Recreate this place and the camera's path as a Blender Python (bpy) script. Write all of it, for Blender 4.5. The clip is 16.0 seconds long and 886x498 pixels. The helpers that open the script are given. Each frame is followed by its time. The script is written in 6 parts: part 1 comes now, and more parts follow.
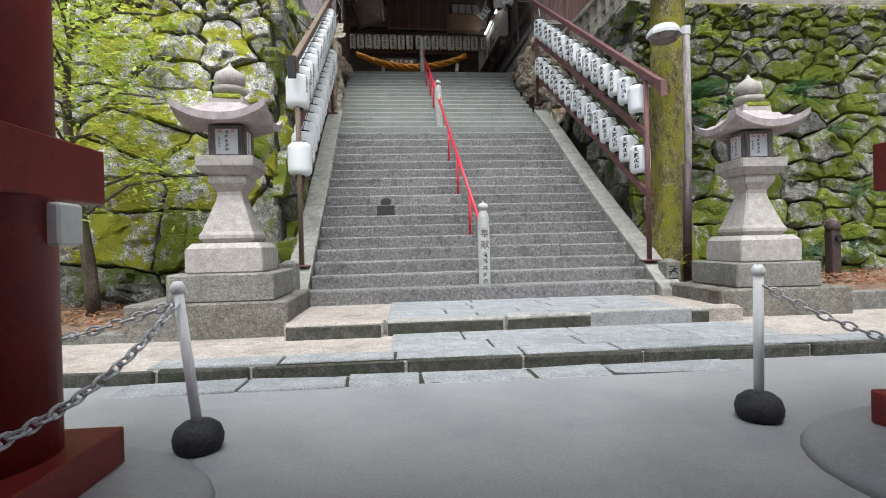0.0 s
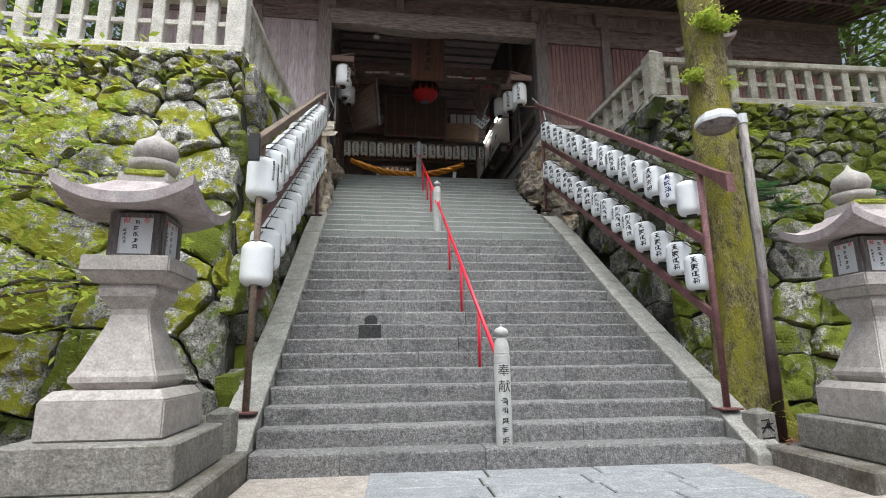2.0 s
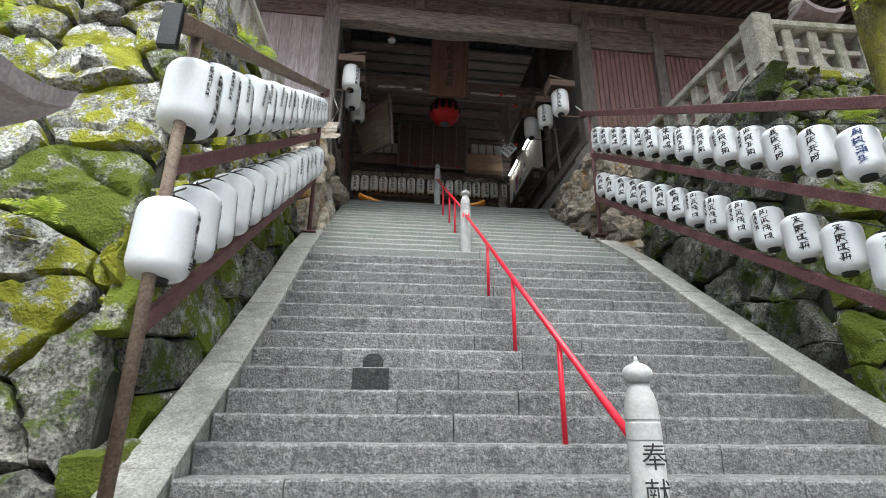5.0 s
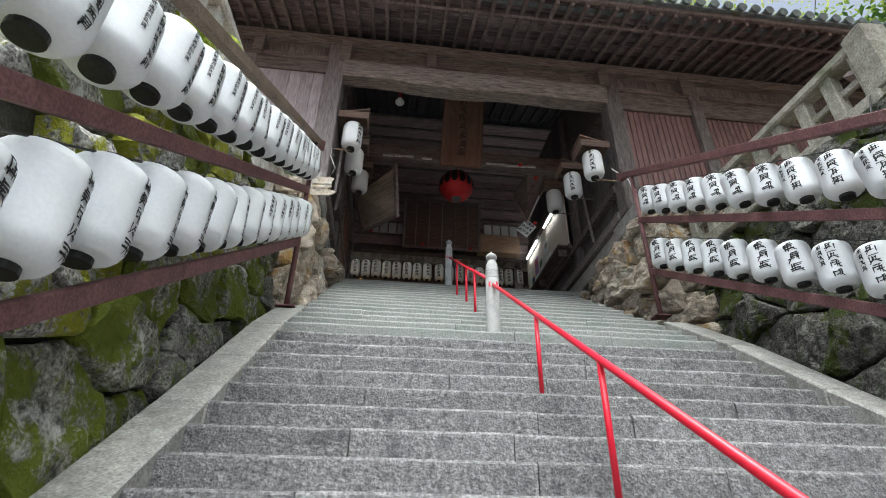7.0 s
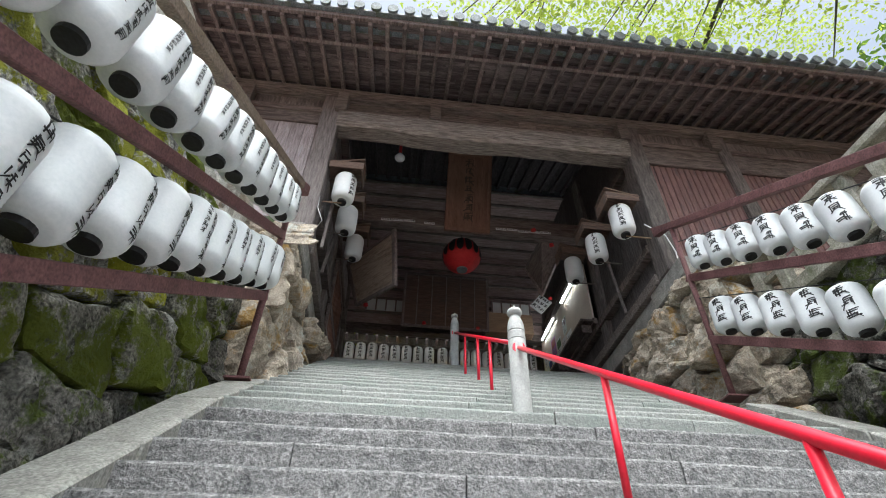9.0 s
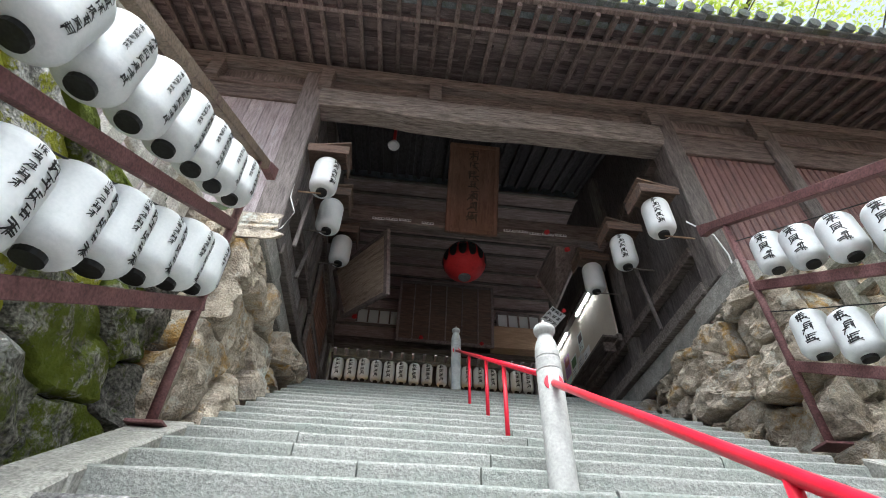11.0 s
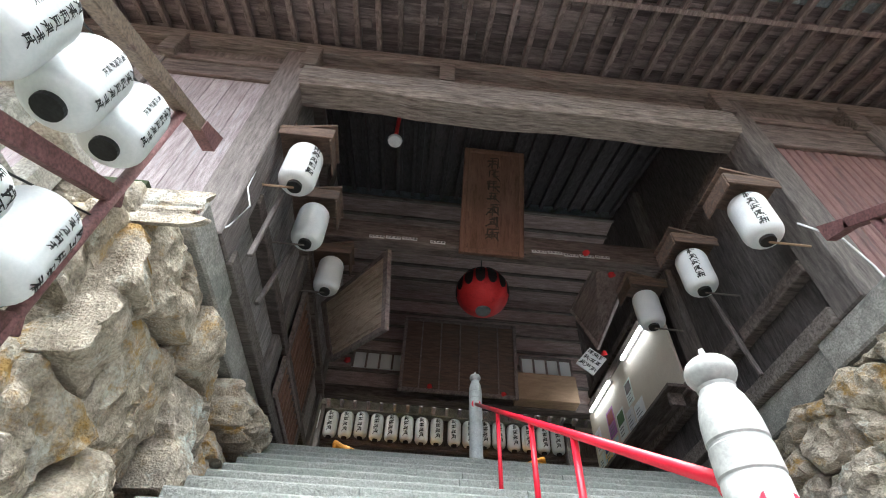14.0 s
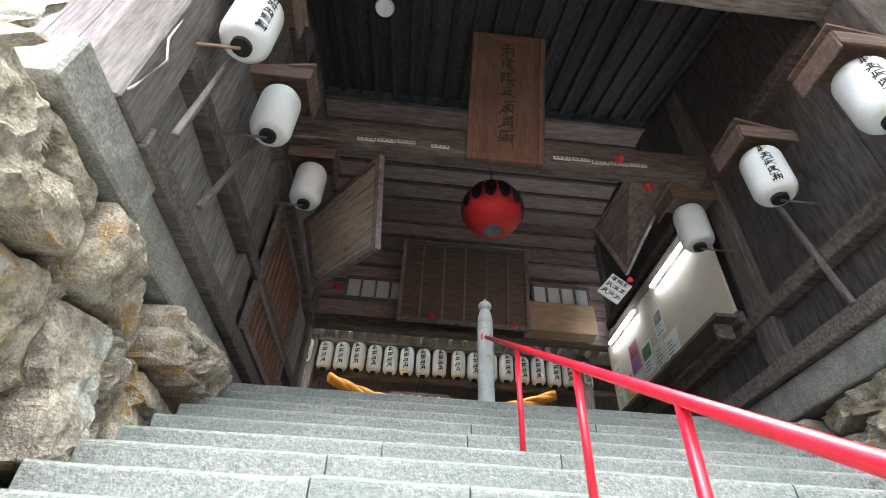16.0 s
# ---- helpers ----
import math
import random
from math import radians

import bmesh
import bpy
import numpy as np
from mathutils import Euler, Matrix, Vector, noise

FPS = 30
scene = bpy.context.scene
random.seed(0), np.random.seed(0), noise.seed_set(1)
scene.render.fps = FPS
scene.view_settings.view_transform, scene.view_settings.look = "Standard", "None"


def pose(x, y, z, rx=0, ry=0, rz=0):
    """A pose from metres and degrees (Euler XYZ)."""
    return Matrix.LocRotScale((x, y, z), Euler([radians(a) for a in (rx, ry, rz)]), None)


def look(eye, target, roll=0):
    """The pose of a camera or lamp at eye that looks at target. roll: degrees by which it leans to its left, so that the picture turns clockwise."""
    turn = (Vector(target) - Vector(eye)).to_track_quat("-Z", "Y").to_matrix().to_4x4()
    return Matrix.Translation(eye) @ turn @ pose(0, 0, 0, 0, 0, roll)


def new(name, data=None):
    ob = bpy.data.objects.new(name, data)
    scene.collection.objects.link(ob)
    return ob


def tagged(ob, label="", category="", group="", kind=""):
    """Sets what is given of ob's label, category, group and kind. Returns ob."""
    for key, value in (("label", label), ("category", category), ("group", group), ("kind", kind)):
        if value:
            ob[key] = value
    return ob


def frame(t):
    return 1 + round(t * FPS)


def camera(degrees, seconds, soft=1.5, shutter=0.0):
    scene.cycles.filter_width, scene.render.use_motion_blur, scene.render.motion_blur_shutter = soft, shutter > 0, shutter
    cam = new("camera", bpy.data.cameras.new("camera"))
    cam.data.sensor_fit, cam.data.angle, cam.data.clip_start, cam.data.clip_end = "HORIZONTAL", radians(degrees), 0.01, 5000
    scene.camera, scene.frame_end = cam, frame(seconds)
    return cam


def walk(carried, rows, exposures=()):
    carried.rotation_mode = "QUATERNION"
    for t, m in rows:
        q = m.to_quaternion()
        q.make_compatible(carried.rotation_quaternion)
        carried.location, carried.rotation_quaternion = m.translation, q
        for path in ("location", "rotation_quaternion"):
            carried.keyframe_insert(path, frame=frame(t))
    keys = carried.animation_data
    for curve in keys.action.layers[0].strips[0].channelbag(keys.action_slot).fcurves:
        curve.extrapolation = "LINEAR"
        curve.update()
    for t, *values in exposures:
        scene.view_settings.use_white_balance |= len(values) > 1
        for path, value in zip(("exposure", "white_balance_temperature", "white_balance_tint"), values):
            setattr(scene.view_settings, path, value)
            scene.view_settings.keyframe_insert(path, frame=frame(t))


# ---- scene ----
cam = camera(81.7, 16.0, soft=1.0)
PATH = [
    (0, (-1.109, -6.874, 0.759), (-0.956, -4.88, 0.744), -1.4),
    (0.5, (-1.089, -6.454, 0.812), (-0.952, -4.459, 0.837), -0.9),
    (1, (-1.069, -5.971, 0.908), (-0.935, -3.979, 1.025), -0.9),
    (1.5, (-1.049, -5.493, 0.981), (-0.901, -3.517, 1.253), -0.5),
    (2, (-1.082, -5.014, 1.045), (-0.893, -3.065, 1.455), -0.6),
    (2.5, (-1.069, -4.559, 1.061), (-0.865, -2.632, 1.556), -0.5),
    (3, (-1.109, -4.124, 1.071), (-0.912, -2.211, 1.619), -0.3),
    (3.5, (-1.104, -3.709, 1.068), (-0.916, -1.806, 1.657), -0.2),
    (4, (-1.089, -3.312, 1.038), (-0.924, -1.417, 1.656), 0.0),
    (4.2, (-1.097, -3.152, 1.019), (-0.945, -1.258, 1.646), 0.1),
    (6.3, (-1.233, -0.905, 1.293), (-1.08, 0.936, 2.06), 0.9),
    (6.5, (-1.185, -0.737, 1.368), (-1.043, 1.078, 2.196), 0.9),
    (7, (-1.199, -0.341, 1.464), (-1.078, 1.387, 2.463), 1.0),
    (7.5, (-1.17, 0.149, 1.5), (-1.059, 1.811, 2.608), 0.9),
    (8, (-1.121, 0.645, 1.606), (-1.016, 2.256, 2.786), 1.1),
    (8.5, (-1.164, 0.984, 1.765), (-1.073, 2.531, 3.029), 1.3),
    (9, (-1.137, 1.185, 1.884), (-1.045, 2.703, 3.182), 1.3),
    (9.2, (-1.121, 1.257, 1.952), (-1.034, 2.773, 3.253), 1.5),
    (11.5, (-1.057, 2.641, 2.884), (-0.97, 4.102, 4.247), 1.8),
    (12, (-1.027, 2.868, 3.045), (-0.951, 4.285, 4.455), 2.0),
    (12.5, (-0.965, 3.153, 3.232), (-0.899, 4.545, 4.667), 2.3),
    (13, (-0.987, 3.417, 3.348), (-0.932, 4.781, 4.81), 2.4),
    (13.5, (-0.986, 3.695, 3.539), (-0.929, 5.052, 5.007), 2.2),
    (14, (-1.032, 3.988, 3.726), (-0.99, 5.354, 5.186), 2.7),
    (14.5, (-1.003, 4.276, 3.892), (-0.953, 5.701, 5.294), 2.4),
    (15, (-1.036, 4.574, 4.061), (-0.979, 6.072, 5.385), 2.3),
    (15.5, (-0.982, 4.789, 4.236), (-0.92, 6.316, 5.526), 2.2),
    (16, (-0.98, 5.078, 4.398), (-0.934, 6.623, 5.667), 2.8),
]
walk(cam, [(t, look(eye, target, roll)) for t, eye, target, roll in PATH],
     exposures=[(0, 0.62, 5940, 6), (0.8, 0.48, 5940, 6), (1.5, 0.44, 5940, 6), (2.0, 0.58, 5930, 6), (3.5, 0.82, 5900, 5), (7, 0.99, 5860, 4), (9, 1.2, 5850, 4), (11.5, 1.54, 5790, 4), (13, 1.87, 5780, 3), (14.5, 2.12, 5790, 2), (16, 2.43, 5820, 2)])

# ---- world, sun, exposure ----
world = bpy.data.worlds.new("sky")
scene.world = world
world.use_nodes = True
wt = world.node_tree
sky = wt.nodes.new("ShaderNodeTexSky")
sky.sky_type = "NISHITA"
sky.sun_disc = False
sky.sun_elevation = radians(64)
sky.sun_rotation = radians(185)
sky.air_density, sky.dust_density, sky.ozone_density = 0.7, 8.0, 0.3
wt.nodes["Background"].inputs["Strength"].default_value = 0.15
pale = wt.nodes.new("ShaderNodeHueSaturation")
pale.inputs["Saturation"].default_value = 0.5
wt.links.new(sky.outputs["Color"], pale.inputs["Color"])
wt.links.new(pale.outputs["Color"], wt.nodes["Background"].inputs["Color"])
sun_data = bpy.data.lights.new("sun", "SUN")
sun_data.energy, sun_data.angle, sun_data.color = 1.3, radians(35), (1.0, 0.96, 0.9)
sun = new("sun", sun_data)
sun.matrix_world = look((-0.8, -5.5, 23), (0, 4, 3))

rng = random.Random(7)


# ---- materials ----
def mat(name, c1, c2, scale=8.0, rough=0.8, bump=0.3, c3=None, c3_scale=1.5, c3_lo=0.5, c3_hi=0.62, metal=0.0, stretch=(1, 1, 1),
        vary=0.0, bump_dist=0.02, detail=8.0, fine=60.0, spec=0.3, lichen=None, grain=0.36):
    """Two colours mixed by grain, a third laid over in stains; tone varied from object to object."""
    m = bpy.data.materials.new(name)
    m.use_nodes = True
    n, l = m.node_tree.nodes, m.node_tree.links
    b = n["Principled BSDF"]
    tc = n.new("ShaderNodeTexCoord")
    mp = n.new("ShaderNodeMapping")
    mp.inputs["Scale"].default_value = stretch
    info = n.new("ShaderNodeObjectInfo")
    shift = n.new("ShaderNodeVectorMath")
    shift.operation = "MULTIPLY_ADD"
    comb = n.new("ShaderNodeCombineXYZ")
    for k in range(3):
        l.new(info.outputs["Random"], comb.inputs[k])
    l.new(comb.outputs[0], shift.inputs[0])
    shift.inputs[1].default_value = (31.7, 17.3, 23.9)
    l.new(tc.outputs["Object"], shift.inputs[2])
    l.new(shift.outputs[0], mp.inputs["Vector"])
    na = n.new("ShaderNodeTexNoise")
    na.inputs["Scale"].default_value, na.inputs["Detail"].default_value, na.inputs["Roughness"].default_value = scale, detail, 0.65
    l.new(mp.outputs[0], na.inputs["Vector"])
    ra = n.new("ShaderNodeValToRGB")
    ra.color_ramp.elements[0].position, ra.color_ramp.elements[1].position = 0.33, 0.68
    ra.color_ramp.elements[0].color, ra.color_ramp.elements[1].color = (*c1, 1), (*c2, 1)
    l.new(na.outputs["Fac"], ra.inputs["Fac"])
    col = ra.outputs["Color"]
    nb = n.new("ShaderNodeTexNoise")
    nb.inputs["Scale"].default_value, nb.inputs["Detail"].default_value = fine, 4.0
    l.new(mp.outputs[0], nb.inputs["Vector"])
    fine_mix = n.new("ShaderNodeMix")
    fine_mix.data_type, fine_mix.blend_type = "RGBA", "OVERLAY"
    fine_mix.inputs["Factor"].default_value = grain
    l.new(col, fine_mix.inputs["A"])
    spread = n.new("ShaderNodeMapRange")
    spread.inputs["From Min"].default_value, spread.inputs["From Max"].default_value = 0.3, 0.7
    l.new(nb.outputs["Fac"], spread.inputs["Value"])
    l.new(spread.outputs[0], fine_mix.inputs["B"])
    col = fine_mix.outputs["Result"]
    if lichen:
        nl = n.new("ShaderNodeTexNoise")
        nl.inputs["Scale"].default_value, nl.inputs["Detail"].default_value, nl.inputs["Roughness"].default_value = 2.7, 9.0, 0.75
        l.new(shift.outputs[0], nl.inputs["Vector"])
        rl_ = n.new("ShaderNodeValToRGB")
        rl_.color_ramp.elements[0].position, rl_.color_ramp.elements[1].position = 0.55, 0.63
        l.new(nl.outputs["Fac"], rl_.inputs["Fac"])
        ml = n.new("ShaderNodeMix")
        ml.data_type = "RGBA"
        l.new(rl_.outputs["Color"], ml.inputs["Factor"])
        l.new(col, ml.inputs["A"])
        ml.inputs["B"].default_value = (*lichen, 1)
        col = ml.outputs["Result"]
    if c3:
        nc = n.new("ShaderNodeTexNoise")
        nc.inputs["Scale"].default_value, nc.inputs["Detail"].default_value, nc.inputs["Roughness"].default_value = c3_scale, 8.0, 0.77
        l.new(mp.outputs[0], nc.inputs["Vector"])
        rc = n.new("ShaderNodeValToRGB")
        rc.color_ramp.elements[0].position, rc.color_ramp.elements[1].position = c3_lo, c3_hi
        l.new(nc.outputs["Fac"], rc.inputs["Fac"])
        mx = n.new("ShaderNodeMix")
        mx.data_type = "RGBA"
        l.new(rc.outputs["Color"], mx.inputs["Factor"])
        l.new(col, mx.inputs["A"])
        hue = n.new("ShaderNodeMix")
        hue.data_type = "RGBA"
        hue.inputs["A"].default_value = (c3[0] * 0.55, c3[1] * 0.6, c3[2] * 0.7, 1)
        hue.inputs["B"].default_value = (*c3, 1)
        l.new(na.outputs["Fac"], hue.inputs["Factor"])
        l.new(hue.outputs["Result"], mx.inputs["B"])
        col = mx.outputs["Result"]
    if vary:
        hv = n.new("ShaderNodeHueSaturation")
        mr = n.new("ShaderNodeMapRange")
        mr.inputs["To Min"].default_value, mr.inputs["To Max"].default_value = 1 - vary, 1 + vary
        l.new(info.outputs["Random"], mr.inputs["Value"])
        l.new(mr.outputs[0], hv.inputs["Value"])
        l.new(col, hv.inputs["Color"])
        col = hv.outputs["Color"]
    l.new(col, b.inputs["Base Color"])
    b.inputs["Metallic"].default_value = metal
    b.inputs["Specular IOR Level"].default_value = spec
    rr = n.new("ShaderNodeMapRange")
    rr.inputs["To Min"].default_value, rr.inputs["To Max"].default_value = max(rough - 0.12, 0.05), min(rough + 0.12, 1)
    l.new(na.outputs["Fac"], rr.inputs["Value"])
    l.new(rr.outputs[0], b.inputs["Roughness"])
    if bump:
        add = n.new("ShaderNodeMath")
        add.operation = "MULTIPLY_ADD"
        l.new(nb.outputs["Fac"], add.inputs[0])
        add.inputs[1].default_value = 0.35
        l.new(na.outputs["Fac"], add.inputs[2])
        bp = n.new("ShaderNodeBump")
        bp.inputs["Strength"].default_value, bp.inputs["Distance"].default_value = bump, bump_dist
        l.new(add.outputs[0], bp.inputs["Height"])
        l.new(bp.outputs[0], b.inputs["Normal"])
    return m


M_STEP = mat("granite_step", (0.115, 0.113, 0.112), (0.286, 0.282, 0.275), 24, 0.85, 1.0, (0.1, 0.098, 0.094), 2.6, 0.53, 0.68, vary=0.13, bump_dist=0.025, grain=0.45, fine=70)
M_STEP_MOSS = mat("granite_step_algae", (0.19, 0.195, 0.185), (0.325, 0.33, 0.31), 40, 0.85, 0.7, (0.24, 0.265, 0.225), 1.4, 0.45, 0.7, vary=0.04, grain=0.22, fine=70)
M_DAMP = mat("damp_granite", (0.02, 0.02, 0.02), (0.05, 0.05, 0.048), 16, 0.6, 0.8)
M_KERB = mat("kerb_granite", (0.243, 0.236, 0.213), (0.368, 0.361, 0.331), 10, 0.8, 0.3, (0.162, 0.162, 0.132), 1.5, 0.52, 0.7, vary=0.08)
M_SLAB = mat("paving_slab", (0.215, 0.222, 0.232), (0.335, 0.343, 0.354), 7, 0.75, 0.3, (0.238, 0.246, 0.230), 1.6, 0.52, 0.7, vary=0.08)
M_SAND = mat("sandy_concrete", (0.3, 0.262, 0.23), (0.42, 0.378, 0.34), 9, 0.9, 0.4, (0.24, 0.205, 0.175), 1.2, 0.5, 0.68, vary=0.06)
M_KERBDARK = mat("rough_kerb_stone", (0.1, 0.1, 0.09), (0.24, 0.23, 0.21), 12, 0.9, 0.9, (0.1, 0.12, 0.05), 1.8, 0.5, 0.68, vary=0.12)
# Upright kerb faces: their shade is in the colour, over greenish patches.
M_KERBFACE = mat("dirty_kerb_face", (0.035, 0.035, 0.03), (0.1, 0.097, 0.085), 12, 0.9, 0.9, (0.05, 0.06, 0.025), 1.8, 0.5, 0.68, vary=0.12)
M_ROAD = mat("worn_concrete", (0.246, 0.246, 0.255), (0.326, 0.326, 0.334), 1.2, 0.42, 0.08, (0.238, 0.238, 0.242), 0.5, 0.45, 0.75, fine=90, spec=0.5, grain=0.15)
M_WALLSTONE = mat("mossy_wall_stone", (0.1, 0.094, 0.082), (0.58, 0.57, 0.54), 8.0, 0.9, 1.0, (0.34, 0.34, 0.025), 1.7, 0.485, 0.525, vary=0.25, bump_dist=0.07, lichen=(0.66, 0.66, 0.63), grain=0.75, fine=45)
M_WALLSTONE_G = mat("green_wall_stone", (0.06, 0.06, 0.045), (0.38, 0.37, 0.32), 8.5, 0.9, 1.0, (0.15, 0.18, 0.015), 1.7, 0.45, 0.51, vary=0.3, bump_dist=0.07, lichen=(0.5, 0.51, 0.47), grain=0.75, fine=45)
# Darker stone, used low on the walls and beside the steps.
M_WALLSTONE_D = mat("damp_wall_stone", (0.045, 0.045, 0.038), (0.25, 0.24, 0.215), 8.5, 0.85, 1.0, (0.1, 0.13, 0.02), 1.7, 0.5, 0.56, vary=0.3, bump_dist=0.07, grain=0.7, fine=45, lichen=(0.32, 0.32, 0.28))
M_PIERSTONE = mat("ochre_boulder", (0.22, 0.18, 0.13), (0.66, 0.58, 0.47), 7, 0.8, 1.0, (0.52, 0.31, 0.09), 2.4, 0.53, 0.63, vary=0.15, bump_dist=0.05, grain=0.3, lichen=(0.56, 0.55, 0.48))
M_PIERGREY = mat("grey_boulder", (0.21, 0.18, 0.145), (0.62, 0.545, 0.44), 7, 0.8, 1.0, (0.36, 0.26, 0.13), 2.4, 0.56, 0.66, vary=0.15, bump_dist=0.05, grain=0.3, lichen=(0.55, 0.58, 0.54))
M_JOINT = mat("dark_earth_joint", (0.02, 0.02, 0.015), (0.06, 0.055, 0.045), 8, 0.95, 0.8, (0.04, 0.06, 0.015), 1.5)
M_LANSTONE = mat("lantern_granite", (0.315, 0.288, 0.265), (0.455, 0.424, 0.393), 12, 0.85, 0.35, (0.36, 0.34, 0.27), 2.2, 0.52, 0.72, grain=0.2)
M_LANROOF = mat("lantern_roof_granite", (0.3, 0.255, 0.255), (0.46, 0.405, 0.4), 9, 0.85, 0.35, (0.42, 0.42, 0.4), 3, 0.55, 0.7, grain=0.2)
M_PLINTHLOW = mat("stained_plinth_granite", (0.13, 0.122, 0.105), (0.25, 0.235, 0.205), 18, 0.9, 0.9, (0.11, 0.092, 0.062), 1.5, 0.46, 0.66, vary=0.05, grain=0.4)
M_PLINTH = mat("plinth_granite", (0.16, 0.153, 0.137), (0.29, 0.28, 0.255), 24, 0.88, 0.8, (0.164, 0.148, 0.107), 1.8, 0.5, 0.72, vary=0.05, grain=0.28)
M_POST = mat("white_stone_post", (0.34, 0.34, 0.325), (0.45, 0.45, 0.435), 10, 0.75, 0.15, (0.333, 0.326, 0.296), 3.0, 0.6, 0.8, grain=0.12)
M_POSTGREY = mat("grey_stone_post", (0.36, 0.38, 0.38), (0.5, 0.52, 0.52), 10, 0.75, 0.15, (0.3, 0.31, 0.3), 3.0, 0.6, 0.8, grain=0.12)
M_BALU = mat("weathered_stone_fence", (0.4, 0.385, 0.34), (0.62, 0.6, 0.55), 6, 0.9, 0.4, (0.22, 0.22, 0.15), 2.2, 0.55, 0.72, vary=0.08)
M_BALUDK = mat("mossy_stone_fence", (0.24, 0.23, 0.18), (0.46, 0.44, 0.38), 6, 0.9, 0.5, (0.16, 0.18, 0.09), 2.2, 0.5, 0.68, vary=0.08)
M_RED = mat("red_paint", (0.66, 0.008, 0.03), (0.74, 0.016, 0.045), 5, 0.35, 0.05, (0.5, 0.008, 0.02), 3, 0.6, 0.8, spec=0.5, grain=0.12)
M_GATERED = mat("vermilion_lacquer", (0.16, 0.014, 0.012), (0.25, 0.026, 0.02), 3, 0.5, 0.06, (0.1, 0.01, 0.01), 2, 0.55, 0.75, spec=0.4, grain=0.12)
M_RACK = mat("rusty_painted_steel", (0.12, 0.055, 0.055), (0.2, 0.1, 0.1), 6, 0.6, 0.2, (0.09, 0.05, 0.035), 4, 0.58, 0.7, vary=0.08)
M_RACKTAN = mat("sun_bleached_steel", (0.144, 0.101, 0.072), (0.238, 0.187, 0.144), 6, 0.7, 0.3, (0.101, 0.058, 0.050), 3, 0.52, 0.68, vary=0.08)
M_PAPER = mat("white_lantern_paper", (0.696, 0.724, 0.733), (0.790, 0.808, 0.808), 3, 0.55, 0.05, (0.639, 0.658, 0.620), 2.2, 0.58, 0.85, vary=0.05, grain=0.12)
M_INK = mat("black_ink", (0.012, 0.012, 0.013), (0.03, 0.03, 0.03), 20, 0.6, 0.0)
M_INKBLUE = mat("blue_ink", (0.02, 0.035, 0.12), (0.035, 0.05, 0.16), 20, 0.6, 0.0)
M_BLACK = mat("black_plastic_ring", (0.012, 0.012, 0.012), (0.025, 0.025, 0.025), 12, 0.4, 0.1)
M_RUBBER = mat("black_rubber", (0.015, 0.016, 0.017), (0.04, 0.04, 0.042), 7, 0.7, 0.3)
M_WOOD = mat("weathered_timber", (0.066, 0.053, 0.047), (0.25, 0.22, 0.2), 4, 0.85, 0.6, (0.27, 0.24, 0.215), 1.5, 0.55, 0.75, stretch=(1, 9, 9), vary=0.15)
M_LINTEL = mat("silvered_lintel", (0.085, 0.07, 0.062), (0.33, 0.295, 0.265), 4, 0.85, 0.7, (0.46, 0.42, 0.38), 1.5, 0.55, 0.72, stretch=(1, 9, 9))
M_PASSAGE_SHADE = mat("dark_passage_boards", (0.04, 0.035, 0.034), (0.125, 0.112, 0.108), 4, 0.8, 0.5, (0.09, 0.075, 0.07), 1.2, 0.55, 0.8, stretch=(7, 7, 1), vary=0.2)
M_WOODV = mat("weathered_timber_upright", (0.1, 0.085, 0.08), (0.26, 0.23, 0.22), 4, 0.85, 0.6, (0.16, 0.13, 0.12), 1.5, 0.55, 0.75, stretch=(9, 9, 1), vary=0.12)
M_WOODDK = mat("dark_old_timber", (0.075, 0.06, 0.055), (0.21, 0.175, 0.16), 4, 0.8, 0.5, (0.08, 0.06, 0.05), 1.5, stretch=(1, 6, 6), vary=0.2)
# Inner roof timbers: the dimness under the roof is put into the colour.
M_ROOFSHADE = mat("soot_blackened_timber", (0.028, 0.025, 0.028), (0.095, 0.087, 0.09), 4, 0.85, 0.4, (0.08, 0.073, 0.074), 1.5, stretch=(6, 1, 6), vary=0.25)
M_REAR = mat("reddish_rear_boards", (0.230, 0.167, 0.155), (0.483, 0.380, 0.362), 3, 0.85, 0.4, (0.276, 0.196, 0.184), 1.0, 0.5, 0.7, stretch=(1, 7, 7), vary=0.22)
M_CARVED = mat("dark_carved_wood", (0.035, 0.025, 0.02), (0.09, 0.065, 0.05), 14, 0.6, 0.4)
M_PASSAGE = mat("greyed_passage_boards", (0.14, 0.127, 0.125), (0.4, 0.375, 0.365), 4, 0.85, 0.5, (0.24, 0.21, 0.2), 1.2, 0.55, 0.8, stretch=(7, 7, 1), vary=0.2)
M_WOODDKV = mat("dark_old_boards", (0.079, 0.068, 0.064), (0.238, 0.211, 0.198), 4, 0.8, 0.5, (0.167, 0.136, 0.123), 1.2, 0.55, 0.8, stretch=(7, 7, 1), vary=0.2)
M_RAFTER = mat("brown_rafter", (0.115, 0.092, 0.087), (0.27, 0.225, 0.212), 4, 0.85, 0.4, (0.090, 0.063, 0.059), 1.2, 0.5, 0.7, stretch=(8, 1, 8), vary=0.25)
M_EAVEBOARD = mat("eave_boards", (0.105, 0.084, 0.082), (0.27, 0.222, 0.216), 3, 0.9, 0.4, (0.09, 0.066, 0.064), 0.9, 0.46, 0.62, stretch=(1, 6, 6), vary=0.35)
M_BOARDGREY = mat("silvery_board_wall", (0.23, 0.19, 0.195), (0.45, 0.4, 0.41), 4, 0.9, 0.5, (0.55, 0.52, 0.53), 1.8, 0.56, 0.72, stretch=(9, 9, 1), vary=0.12)
